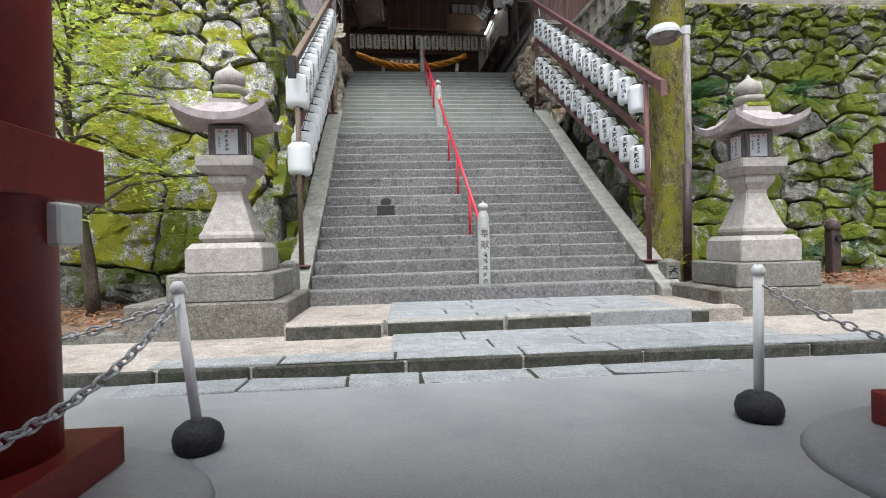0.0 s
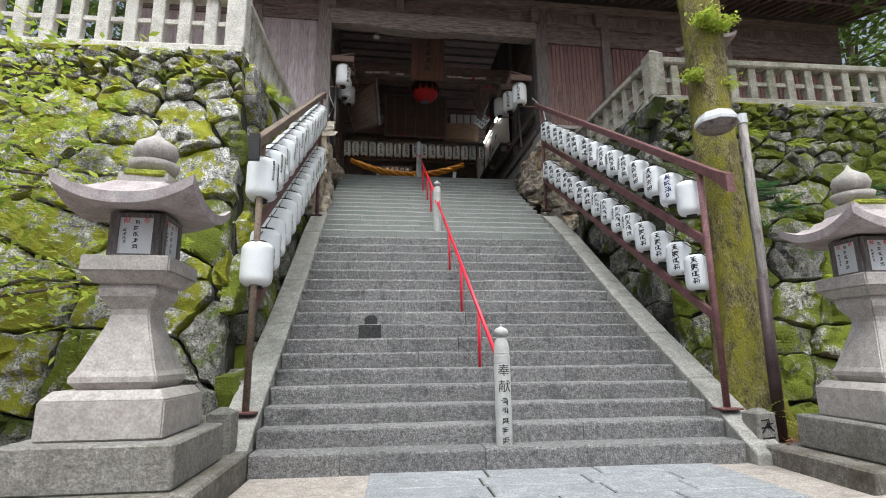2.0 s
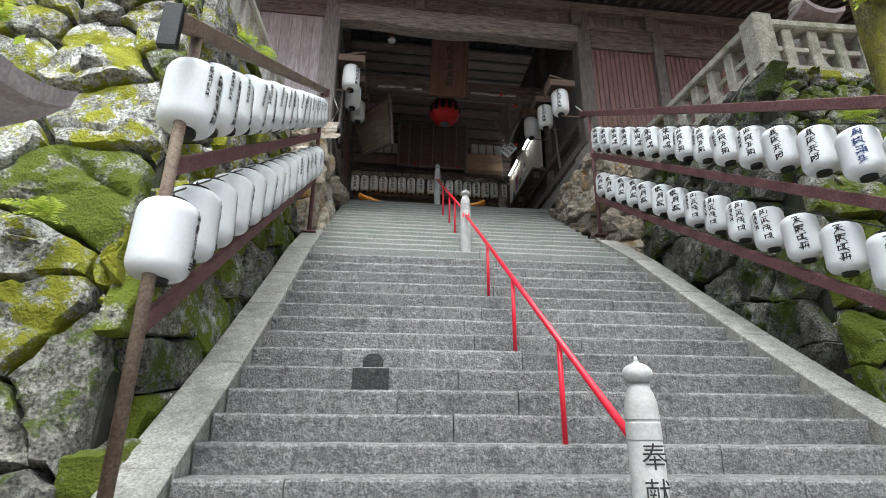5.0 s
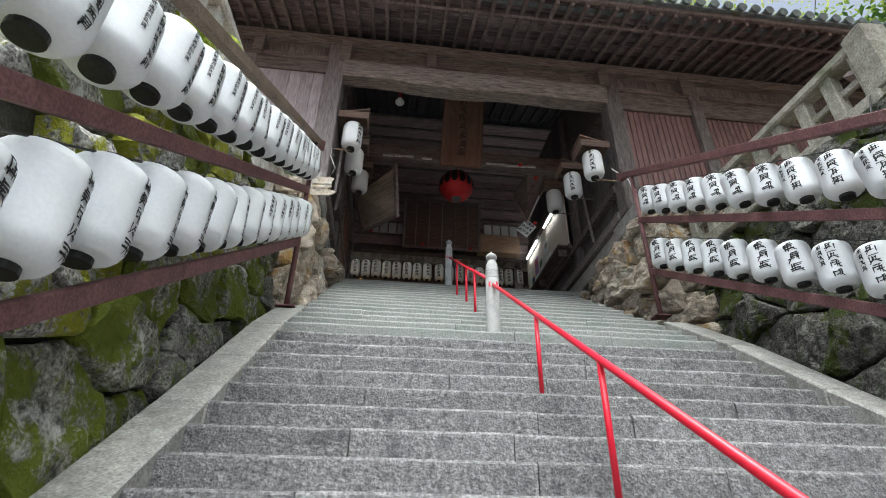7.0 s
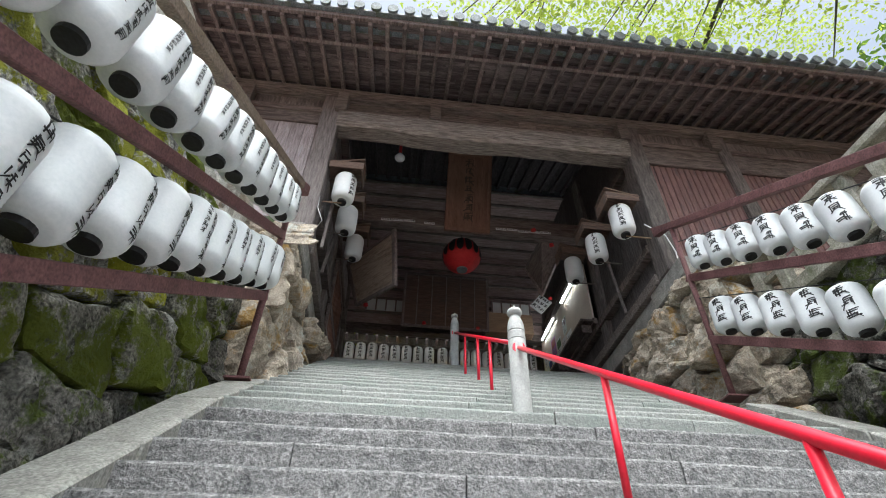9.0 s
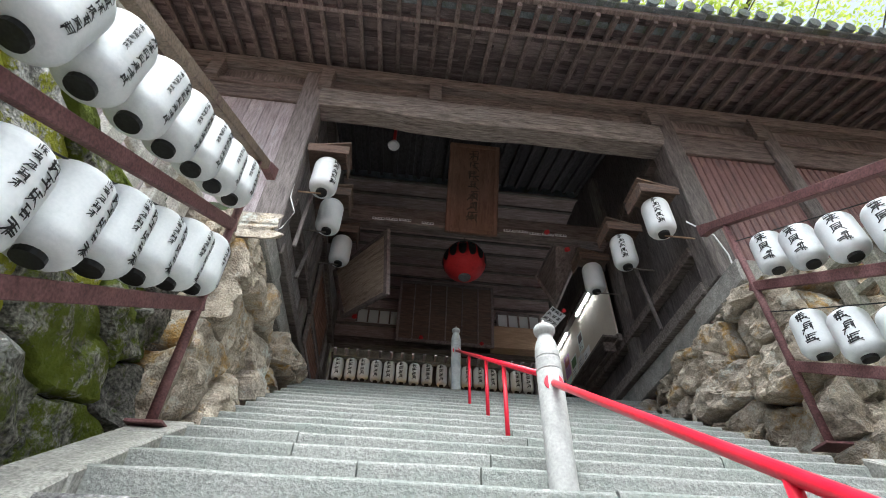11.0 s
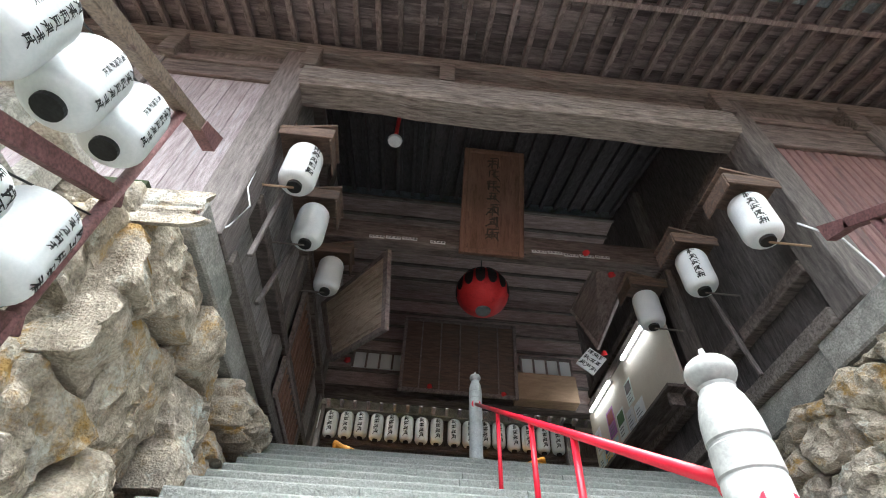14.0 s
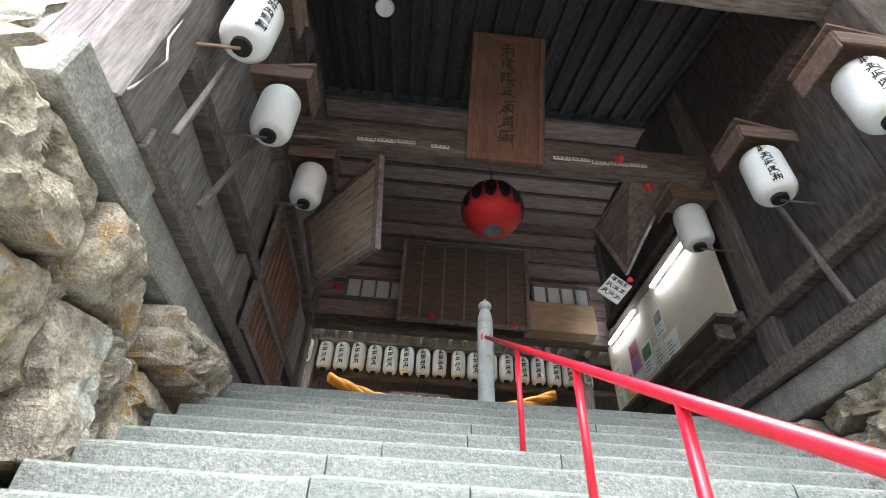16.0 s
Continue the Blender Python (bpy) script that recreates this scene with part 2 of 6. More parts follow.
M_SIDING = mat("faded_red_siding", (0.165, 0.090, 0.086), (0.240, 0.143, 0.135), 4, 0.75, 0.2, (0.165, 0.105, 0.098), 1.5, stretch=(6, 6, 1), vary=0.08)
M_TILE = mat("grey_roof_tile", (0.1, 0.12, 0.13), (0.2, 0.23, 0.25), 7, 0.5, 0.2, (0.12, 0.14, 0.09), 2)
M_CONC = mat("old_concrete", (0.22, 0.21, 0.19), (0.4, 0.385, 0.355), 6, 0.9, 0.5, (0.22, 0.23, 0.2), 1.8, 0.52, 0.7)
M_PLAQUE = mat("carved_plaque_wood", (0.13, 0.07, 0.05), (0.27, 0.155, 0.11), 3, 0.7, 0.4, (0.15, 0.08, 0.05), 1.5, stretch=(6, 6, 1.2))
M_HOOD = mat("weathered_hood_wood", (0.08, 0.052, 0.042), (0.19, 0.13, 0.1), 4, 0.8, 0.4, (0.13, 0.1, 0.08), 1.6, stretch=(1, 6, 6), vary=0.15)
M_MAT = mat("reed_matting", (0.338, 0.270, 0.203), (0.540, 0.446, 0.351), 10, 0.9, 0.6, (0.270, 0.203, 0.149), 2, stretch=(1, 1, 8))
M_BOX = mat("plain_wood_box", (0.24, 0.16, 0.1), (0.36, 0.25, 0.17), 4, 0.7, 0.2, stretch=(1, 5, 5))
M_RLAN = mat("red_lantern_paper", (0.5, 0.02, 0.025), (0.6, 0.035, 0.04), 6, 0.5, 0.1, (0.42, 0.02, 0.02), 2, grain=0.12)
M_NOTICE = mat("cream_notice_board", (0.52, 0.47, 0.4), (0.6, 0.55, 0.47), 2, 0.8, 0.05, grain=0.12)
M_ROPE = mat("gold_rope", (0.5, 0.2, 0.02), (0.7, 0.32, 0.035), 12, 0.6, 0.3, stretch=(1, 1, 1))
M_BARK = mat("mossy_bark", (0.07, 0.055, 0.025), (0.27, 0.235, 0.11), 12, 0.95, 1.0, (0.3, 0.275, 0.03), 3.6, 0.44, 0.56, bump_dist=0.06, stretch=(1, 1, 0.5), grain=0.55)
M_BARKPLAIN = mat("brown_bark", (0.05, 0.04, 0.03), (0.14, 0.11, 0.085), 7, 0.95, 1.0, (0.12, 0.14, 0.05), 1.6, 0.5, 0.62, stretch=(1, 1, 0.4))
M_SOIL = mat("leaf_littered_soil", (0.13, 0.085, 0.06), (0.3, 0.2, 0.14), 14, 0.95, 0.9, (0.2, 0.17, 0.12), 1.2, 0.5, 0.66)
M_MOSS = mat("moss_cushion", (0.14, 0.17, 0.02), (0.36, 0.38, 0.05), 18, 0.95, 1.0, (0.2, 0.17, 0.05), 2, bump_dist=0.03)
M_STEEL = mat("grey_lamp_metal", (0.45, 0.46, 0.48), (0.6, 0.61, 0.62), 5, 0.5, 0.1, (0.35, 0.33, 0.3), 3, grain=0.12)
M_POLE = mat("weathered_pole", (0.2, 0.18, 0.17), (0.34, 0.31, 0.29), 5, 0.8, 0.4, (0.12, 0.09, 0.08), 1.5, stretch=(6, 6, 1))
M_POLEDK = mat("dark_brown_post_paint", (0.045, 0.028, 0.028), (0.08, 0.055, 0.055), 6, 0.5, 0.2)
M_WHITE = mat("white_plastic_paint", (0.66, 0.66, 0.67), (0.78, 0.78, 0.78), 5, 0.5, 0.1, (0.55, 0.55, 0.55), 3, 0.6, 0.8, grain=0.12)
M_CHAIN = mat("plastic_chain", (0.4, 0.4, 0.42), (0.6, 0.6, 0.62), 12, 0.5, 0.1)


def leaf_mat(name, c1, c2):
    m = bpy.data.materials.new(name)
    m.use_nodes = True
    n, l = m.node_tree.nodes, m.node_tree.links
    b = n["Principled BSDF"]
    g = n.new("ShaderNodeNewGeometry")
    r = n.new("ShaderNodeValToRGB")
    r.color_ramp.elements[0].color, r.color_ramp.elements[1].color = (*c1, 1), (*c2, 1)
    l.new(g.outputs["Random Per Island"], r.inputs["Fac"])
    l.new(r.outputs["Color"], b.inputs["Base Color"])
    b.inputs["Roughness"].default_value = 0.55
    tr = n.new("ShaderNodeBsdfTranslucent")
    l.new(r.outputs["Color"], tr.inputs["Color"])
    mx = n.new("ShaderNodeMixShader")
    mx.inputs[0].default_value = 0.45
    l.new(b.outputs[0], mx.inputs[1])
    l.new(tr.outputs[0], mx.inputs[2])
    l.new(mx.outputs[0], n["Material Output"].inputs["Surface"])
    return m


M_LEAF = leaf_mat("canopy_leaf", (0.05, 0.11, 0.02), (0.17, 0.27, 0.05))
M_LEAFY = leaf_mat("young_maple_leaf", (0.27, 0.38, 0.045), (0.56, 0.62, 0.11))
M_LEAFD = leaf_mat("fern_leaf", (0.035, 0.1, 0.035), (0.1, 0.2, 0.07))
M_LITTER = leaf_mat("dry_leaf", (0.2, 0.09, 0.05), (0.42, 0.24, 0.14))


def glow(name, colour, strength):
    m = bpy.data.materials.new(name)
    m.use_nodes = True
    b = m.node_tree.nodes["Principled BSDF"]
    b.inputs["Base Color"].default_value = (0.8, 0.8, 0.8, 1)
    b.inputs["Emission Color"].default_value = (*colour, 1)
    b.inputs["Emission Strength"].default_value = strength
    return m


M_TUBE = glow("fluorescent_tube", (1.0, 0.98, 0.95), 10.0)


# ---- building helpers ----
def thing(name, m, label, category, group=""):
    ob = new(name)
    ob.empty_display_size = 0.1
    ob.matrix_world = m
    return tagged(ob, label, category, group)


def part(name, bm, material, parent=None, label="", smooth=False, m=None):
    me = bpy.data.meshes.new(name)
    if isinstance(bm, tuple):
        me.from_pydata(bm[0], [], bm[1])
    else:
        bmesh.ops.recalc_face_normals(bm, faces=bm.faces)
        bm.to_mesh(me)
        bm.free()
    if smooth:
        me.polygons.foreach_set("use_smooth", [True] * len(me.polygons))
    me.materials.append(material)
    ob = new(name, me)
    if parent is not None:
        ob.parent = parent
    if m is not None:
        ob.matrix_basis = m
    return tagged(ob, label)


def share(name, me, parent, m):
    ob = new(name, me)
    ob.parent = parent
    ob.matrix_basis = m
    return tagged(ob, kind="stuff") if name == "character" else ob


def box(lo, hi, bev=0.0, m=None, bm=None, jitter=0.0):
    bm = bm or bmesh.new()
    tmp = bmesh.new()
    bmesh.ops.create_cube(tmp, size=1)
    for v in tmp.verts:
        v.co = Vector([lo[k] + (v.co[k] + 0.5) * (hi[k] - lo[k]) + (rng.uniform(-jitter, jitter) if jitter else 0) for k in range(3)])
    if bev:
        bmesh.ops.bevel(tmp, geom=tmp.edges[:], offset=bev, segments=1, affect="EDGES")
    if m is not None:
        bmesh.ops.transform(tmp, matrix=m, verts=tmp.verts[:])
    add(bm, tmp)
    return bm


def add(bm, tmp):
    new_v = [bm.verts.new(v.co) for v in tmp.verts]
    tmp.verts.index_update()
    for f in tmp.faces:
        bm.faces.new([new_v[v.index] for v in f.verts])
    tmp.free()


def beam(p, q, w, h, bev=0.006, bm=None, up=(0, 0, 1)):
    """A squared timber or bar from p to q, w across and h deep."""
    p, q = Vector(p), Vector(q)
    d = (q - p).normalized()
    side = d.cross(Vector(up)).normalized()
    top = side.cross(d)
    m = Matrix((side, d, top)).transposed().to_4x4()
    m.translation = p
    return box((-w / 2, 0, -h / 2), (w / 2, (q - p).length, h / 2), bev, m, bm)


def lathe(profile, n=20, m=None, bm=None, turn=0.0, squash=None):
    """A turned body; profile: (radius, height) from bottom to top."""
    bm = bm or bmesh.new()
    rings = []
    for r, z in profile:
        ring = []
        for k in range(n):
            a = 2 * math.pi * k / n + turn
            co = Vector((r * math.cos(a), r * math.sin(a), z))
            ring.append(bm.verts.new(m @ co if m is not None else co))
        rings.append(ring)
    for a, b in zip(rings, rings[1:]):
        for k in range(n):
            bm.faces.new((a[k], a[(k + 1) % n], b[(k + 1) % n], b[k]))
    bm.faces.new(rings[0][::-1])
    bm.faces.new(rings[-1])
    return bm


def tube(points, r, n=10, bm=None, r_end=None):
    """A round bar along points."""
    bm = bm or bmesh.new()
    pts = [Vector(p) for p in points]
    rings = []
    for i, p in enumerate(pts):
        d = (pts[min(i + 1, len(pts) - 1)] - pts[max(i - 1, 0)]).normalized()
        ref = Vector((0, 0, 1)) if abs(d.z) < 0.9 else Vector((1, 0, 0))
        a = d.cross(ref).normalized()
        b = d.cross(a)
        rad = r if r_end is None else r + (r_end - r) * i / (len(pts) - 1)
        rings.append([bm.verts.new(p + rad * (math.cos(t) * a + math.sin(t) * b)) for t in [2 * math.pi * k / n for k in range(n)]])
    for a, b in zip(rings, rings[1:]):
        for k in range(n):
            bm.faces.new((a[k], a[(k + 1) % n], b[(k + 1) % n], b[k]))
    bm.faces.new(rings[0][::-1])
    bm.faces.new(rings[-1])
    return bm


def frustum(z0, z1, a0, a1, bm=None, b0=None, b1=None, bev=0.0, m=None):
    """A square block, half width a0 at z0 and a1 at z1."""
    bm = bm or bmesh.new()
    tmp = bmesh.new()
    b0, b1 = b0 or a0, b1 or a1
    lo = [tmp.verts.new((sx * a0, sy * b0, z0)) for sx, sy in ((-1, -1), (1, -1), (1, 1), (-1, 1))]
    hi = [tmp.verts.new((sx * a1, sy * b1, z1)) for sx, sy in ((-1, -1), (1, -1), (1, 1), (-1, 1))]
    tmp.faces.new(lo[::-1])
    tmp.faces.new(hi)
    for k in range(4):
        tmp.faces.new((lo[k], lo[(k + 1) % 4], hi[(k + 1) % 4], hi[k]))
    if bev:
        bmesh.ops.bevel(tmp, geom=tmp.edges[:], offset=bev, segments=2, affect="EDGES")
    if m is not None:
        bmesh.ops.transform(tmp, matrix=m, verts=tmp.verts[:])
    add(bm, tmp)
    return bm


def clip(poly, px, py, nx, ny):
    """The part of a polygon on the side of the line through (px, py) away from (nx, ny)."""
    out = []
    for i, a in enumerate(poly):
        b = poly[(i + 1) % len(poly)]
        da, db = (a[0] - px) * nx + (a[1] - py) * ny, (b[0] - px) * nx + (b[1] - py) * ny
        if da <= 0:
            out.append(a)
        if (da < 0 < db) or (db < 0 < da):
            t = da / (da - db)
            out.append((a[0] + t * (b[0] - a[0]), a[1] + t * (b[1] - a[1])))
    return out


def rubble(width, height, sizes, r):
    """Cells of random rubble masonry over a field; sizes: (height up to, stone size, length to height) from the bottom up."""
    sites = []
    v = 0.0
    row = 0
    while v < height + 0.2:
        s, flat = next((q[1:] for q in sizes if v <= q[0]), sizes[-1][1:])
        u = -s * r.random()
        while u < width + s:
            w = s * flat * r.uniform(0.45, 1.5)
            if r.random() < 0.2:
                sites.append((u + w * 0.5, v + s * r.uniform(0.1, 0.3)))
                sites.append((u + w * r.uniform(0.4, 0.6), v + s * r.uniform(0.65, 0.9)))
            else:
                sites.append((u + w * 0.5, v + s * (0.5 + r.uniform(-0.25, 0.25))))
            u += w
        v += s * r.uniform(0.85, 1.1)
        row += 1
    cells = []
    for i, (x, y) in enumerate(sites):
        poly = [(0, 0), (width, 0), (width, height), (0, height)]
        reach = 3.2 * max(q[1] for q in sizes)
        for j, (p, q) in enumerate(sites):
            if i != j and abs(p - x) < reach and abs(q - y) < reach:
                nx, ny = p - x, (q - y) * 2.1
                poly = clip(poly, (x + p) / 2, (y + q) / 2, nx, ny)
                if len(poly) < 3:
                    break
        if len(poly) >= 3:
            cells.append(poly)
    return cells


def stone_mesh(poly, place, depth, gap, r, rings=3, fine=0.12):
    """One hewn stone on a cell of the wall: a face of a few broken planes; place(u, v, out) gives its points."""
    cx, cy = sum(p[0] for p in poly) / len(poly), sum(p[1] for p in poly) / len(poly)
    size = max(max(abs(p[0] - cx), abs(p[1] - cy)) for p in poly)
    if size < gap * 2.5:
        return None
    loop = []
    for i, a in enumerate(poly):
        b = poly[(i + 1) % len(poly)]
        n = max(1, round(math.dist(a, b) / fine))
        for k in range(n):
            t = k / n
            loop.append((a[0] + t * (b[0] - a[0]), a[1] + t * (b[1] - a[1])))
    seed = Vector((r.uniform(0, 50), r.uniform(0, 50), r.uniform(0, 50)))
    boulder = depth > 0.2
    steep = (0.2, 0.75) if boulder else (0.15, 0.6)
    planes = [(1.0 + r.uniform(-0.1, 0.25), r.uniform(-0.3, 0.3), r.uniform(-0.3, 0.3))]
    for k in range(r.randint(4, 6) if boulder else r.randint(2, 4)):
        a, g = r.uniform(0, 6.28), r.uniform(*steep)
        planes.append((r.uniform(1.0, 1.45), -g * math.cos(a), -g * math.sin(a)))
    verts, faces = [], []
    levels = [(0.0, 0), (0.0, 1), (0.05, 2)] + [(0.05 + 0.8 * k / rings, 3) for k in range(1, rings + 1)]
    centre = place(cx, cy, 0)

    def face(uu, vv):
        p = Vector((uu * 2.1, vv * 2.1, 0)) + seed
        q = p * (1.1 / max(size, 0.25)) * (0.36 if boulder else 0.55)
        near, spots = noise.voronoi(q)
        away = q - spots[0]
        chip = noise.noise(spots[0] * 7.3) * 0.5 + away.x * noise.noise(spots[0] * 5.1 + Vector((7, 1, 3))) * 1.3 + away.y * noise.noise(spots[0] * 5.1 + Vector((2, 8, 5))) * 1.3
        crack = -0.22 * max(0.0, 1 - (near[1] - near[0]) / 0.1)
        calm = 0.4 if boulder else 0.9
        nz = noise.noise(p) * 0.25 * calm + chip * (0.5 if boulder else 0.6) + crack * calm + (0.12 - 0.3 * abs(noise.noise(p * 2.3)) - 0.16 * abs(noise.noise(p * 5.7))) * (0.9 if boulder else calm) + (noise.noise(p * 5) * 0.1 + noise.noise(p * 11) * 0.06) * calm
        cut = min(c + (gu * (uu - cx) + gv * (vv - cy)) / size for c, gu, gv in planes)
        return depth * (max(cut, 0.25) + nz)

    for f, kind in levels:
        for u, v in loop:
            du, dv = u - cx, v - cy
            ln = math.hypot(du, dv) or 1
            edge = gap * (1 + 1.6 * noise.noise(Vector((u * 7, v * 7, 5)) + seed))
            k = max(0.1, (ln - edge) / ln) * (1 - f)
            k *= 1 - 0.04 * max(0.0, ln / size - 0.8)
            uu, vv = cx + du * k, cy + dv * k
            out = -0.08 if kind == 0 else face(uu, vv) * ((0.88 if boulder else 0.74) if kind == 1 else 0.96 if kind == 2 else 1.0)
            verts.append(place(uu, vv, out) - centre)
    n = len(loop)
    for lev in range(len(levels) - 1):
        for k in range(n):
            faces.append((lev * n + k, lev * n + (k + 1) % n, (lev + 1) * n + (k + 1) % n, (lev + 1) * n + k))
    verts.append(place(cx, cy, face(cx, cy)) - centre)
    top = (len(levels) - 1) * n
    for k in range(n):
        faces.append((top + k, top + (k + 1) % n, len(verts) - 1))
    return verts, faces, centre


# ---- plan: stairs ----
LOW, ALL = 18, 33                      # steps of the lower flight, and of both
LANDING = 6.34


def nosing(k):
    """Front edge of step k (1 is the lowest): y, z of its top, centre x, half width, turn in degrees."""
    if k <= LOW:
        y = 0.29 * (k - 1)
        z = 0.195 * k - 0.09 * math.sin(math.pi * (k - 1) / (LOW - 1))
    else:
        y = 0.29 * (LOW - 1) + (9.64 - 0.29 * (LOW - 1)) * (k - LOW) / (ALL - LOW)
        z = 0.195 * LOW + (LANDING - 0.195 * LOW) * (k - LOW) / (ALL - LOW)
    f = (k - 1) / (ALL - 1)
    return y, z, -0.2 * f, 2.37 + 0.12 * f, 1.7 * f


def stair_z(y):
    """Height of the line of nosings at y."""
    if y <= 0:
        return 0.195
    for k in range(1, ALL):
        a, b = nosing(k), nosing(k + 1)
        if a[0] <= y <= b[0]:
            return a[1] + (b[1] - a[1]) * (y - a[0]) / (b[0] - a[0])
    return LANDING


# ---- ground, road, paving ----
ground = part("ground", box((-400, -400, -0.9), (400, 400, -0.3)), M_SOIL)
tagged(ground, "brown earth strewn with dry leaves", "ground", kind="structure")
bm = box((-14, -16, -0.5), (14, -2.84, -0.24))
road = tagged(part("road", bm, M_ROAD), "smooth worn grey concrete in front of the stairs", "road", kind="structure")
bm = box((-14, -2.83, -0.5), (14, 0.8, -0.15))
pavement = tagged(part("pavement", bm, M_SAND), "sandy concrete strip below the stairs", "pavement", kind="structure")


def slab(x0, x1, y0, y1, z0, z1, material, parent, name="paving_slab", bev=0.009, jit=0.003):
    """A stone slab with worn edges."""
    b = box((x0 + 0.011, y0 + 0.01, z0), (x1 - 0.011, y1 - 0.01, z1 + rng.uniform(-0.003, 0.003)), bev, None, None, jit)
    return part(name, b, material, parent)


for parent, lo, hi in ((pavement, (-3.08, -2.8, -0.3), (3.13, -2.53, -0.138)), (pavement, (-1.23, -2.52, -0.3), (2.38, -1.68, -0.138)), (road, (-3.17, -3.17, -0.5), (1.42, -2.88, -0.2375))):
    part("joint_bed", box(lo, hi), M_JOINT, parent, "dark earth between the slabs")

# lower strip of the pavement, its kerb stones
x = -8.0
while x < 9:
    w = rng.uniform(0.7, 1.6)
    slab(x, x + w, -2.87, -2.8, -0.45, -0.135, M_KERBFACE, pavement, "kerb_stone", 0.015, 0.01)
    x += w
x = -3.1
for w in (1.0, 0.9, 1.05, 0.8, 1.15, 0.75, 0.6):
    slab(x, x + w, -2.81, -2.52, -0.3, -0.124, M_SLAB, pavement)
    x += w
for y0, y1, widths in ((-2.52, -2.1, (0.9, 0.8, 1.1, 0.85)), (-2.1, -1.66, (0.7, 1.1, 0.9, 0.95))):
    x = -1.25
    for w in widths:
        slab(x, x + w, y0, y1, -0.3, -0.126, M_SLAB, pavement)
        x += w
# flat stones let into the road below the kerb
x = -3.2
for w in (0.9, 0.75, 0.55, 0.85, 0.6, 1.0):
    slab(x, x + w, -3.2, -2.86, -0.5, -0.23, M_SLAB, road, "paving_slab", 0.008, 0.012)
    x += w

# the platform at the foot of the stairs
bm = box((-2.35, -1.5, -0.4), (2.6, 0.6, -0.01))
platform = tagged(part("platform", bm, M_SAND), "low stone platform before the bottom step, sandy at its ends", "platform", kind="structure")
part("joint_bed", box((-1.29, -1.54, -0.2), (1.99, 0.05, -0.006)), M_JOINT, platform, "dark earth between the slabs")
x = -2.32
for w in (1.0, 1.25, 0.95, 1.35, 0.4):
    y0 = -1.72 + 0.06 * (x + 2.3)
    slab(x, x + w, y0, y0 + 0.2, -0.36, 0.008, M_KERB if -1.4 < x < 1.6 else M_SAND, platform, "kerb_stone", 0.018, 0.004)
    # thin dark front piece that paints the shade on the kerb's riser
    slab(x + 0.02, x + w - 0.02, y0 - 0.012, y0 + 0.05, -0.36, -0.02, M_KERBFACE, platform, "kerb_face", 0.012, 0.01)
    x += w
for row, (y0, y1) in enumerate(((-1.56, -1.24), (-1.24, -0.92), (-0.92, -0.58), (-0.58, -0.26), (-0.26, 0.06))):
    x = -1.3
    while x < 1.99:
        w = rng.uniform(0.6, 1.1)
        w = 2.0 - x if 2.0 - x - w < 0.45 else w
        slab(x, x + w, y0, y1, -0.2, 0.009, M_SLAB, platform, jit=0.002)
        x += w

# earth beds beside the lanterns
for side, x0, x1, zz in (("left", -12, -2.6, -0.06), ("right", 2.7, 12, 0.06)):
    b = bmesh.new()
    nx, ny = 40, 12
    y0, y1 = (-1.35, 1.6) if side == "left" else (-0.9, 3.2)
    grid = [[b.verts.new((x0 + (x1 - x0) * i / nx, y0 + (y1 - y0) * j / ny, zz + 0.07 * noise.noise(Vector((i * 0.5, j * 0.6, 3))) + 0.05 * j / ny)) for j in range(ny + 1)] for i in range(nx + 1)]
    for i in range(nx):
        for j in range(ny):
            b.faces.new((grid[i][j], grid[i + 1][j], grid[i + 1][j + 1], grid[i][j + 1]))
    bed = tagged(part("earth_bed_" + side, b, M_SOIL, smooth=True), "earth bed covered in dry brown leaves", "ground", kind="structure")
    verts, faces = [], []
    r = random.Random(3 + len(side))
    for _ in range(2600):
        cx, cy = r.uniform(x0 + 3 if side == "left" else x0, x1 if side == "left" else x1 - 3), r.uniform(y0, y1)
        cz = zz + 0.075 + 0.03 * r.random()
        a, s = r.uniform(0, 6.3), r.uniform(0.025, 0.055)
        k = len(verts)
        for da, q in ((0, 1), (1.57, 0.5), (3.14, 1), (4.71, 0.5)):
            verts.append((cx + s * q * math.cos(a + da), cy + s * q * math.sin(a + da), cz + r.uniform(-0.02, 0.025)))
        faces.append((k, k + 1, k + 2, k + 3))
    tagged(part("leaf_litter", (verts, faces), M_LITTER, None), "fallen dry brown leaves on the earth", "leaves", kind="stuff")
    x = x0 + (0.0 if side == "left" else 1.5)
    while x < x1 - (1.4 if side == "left" else 0):
        w = rng.uniform(0.8, 1.3)
        part("edging_stone", box((x, y0 - 0.14, -0.3), (x + w - 0.01, y0, zz + 0.02), 0.015, None, None, 0.012), M_KERBDARK, bed)
        x += w

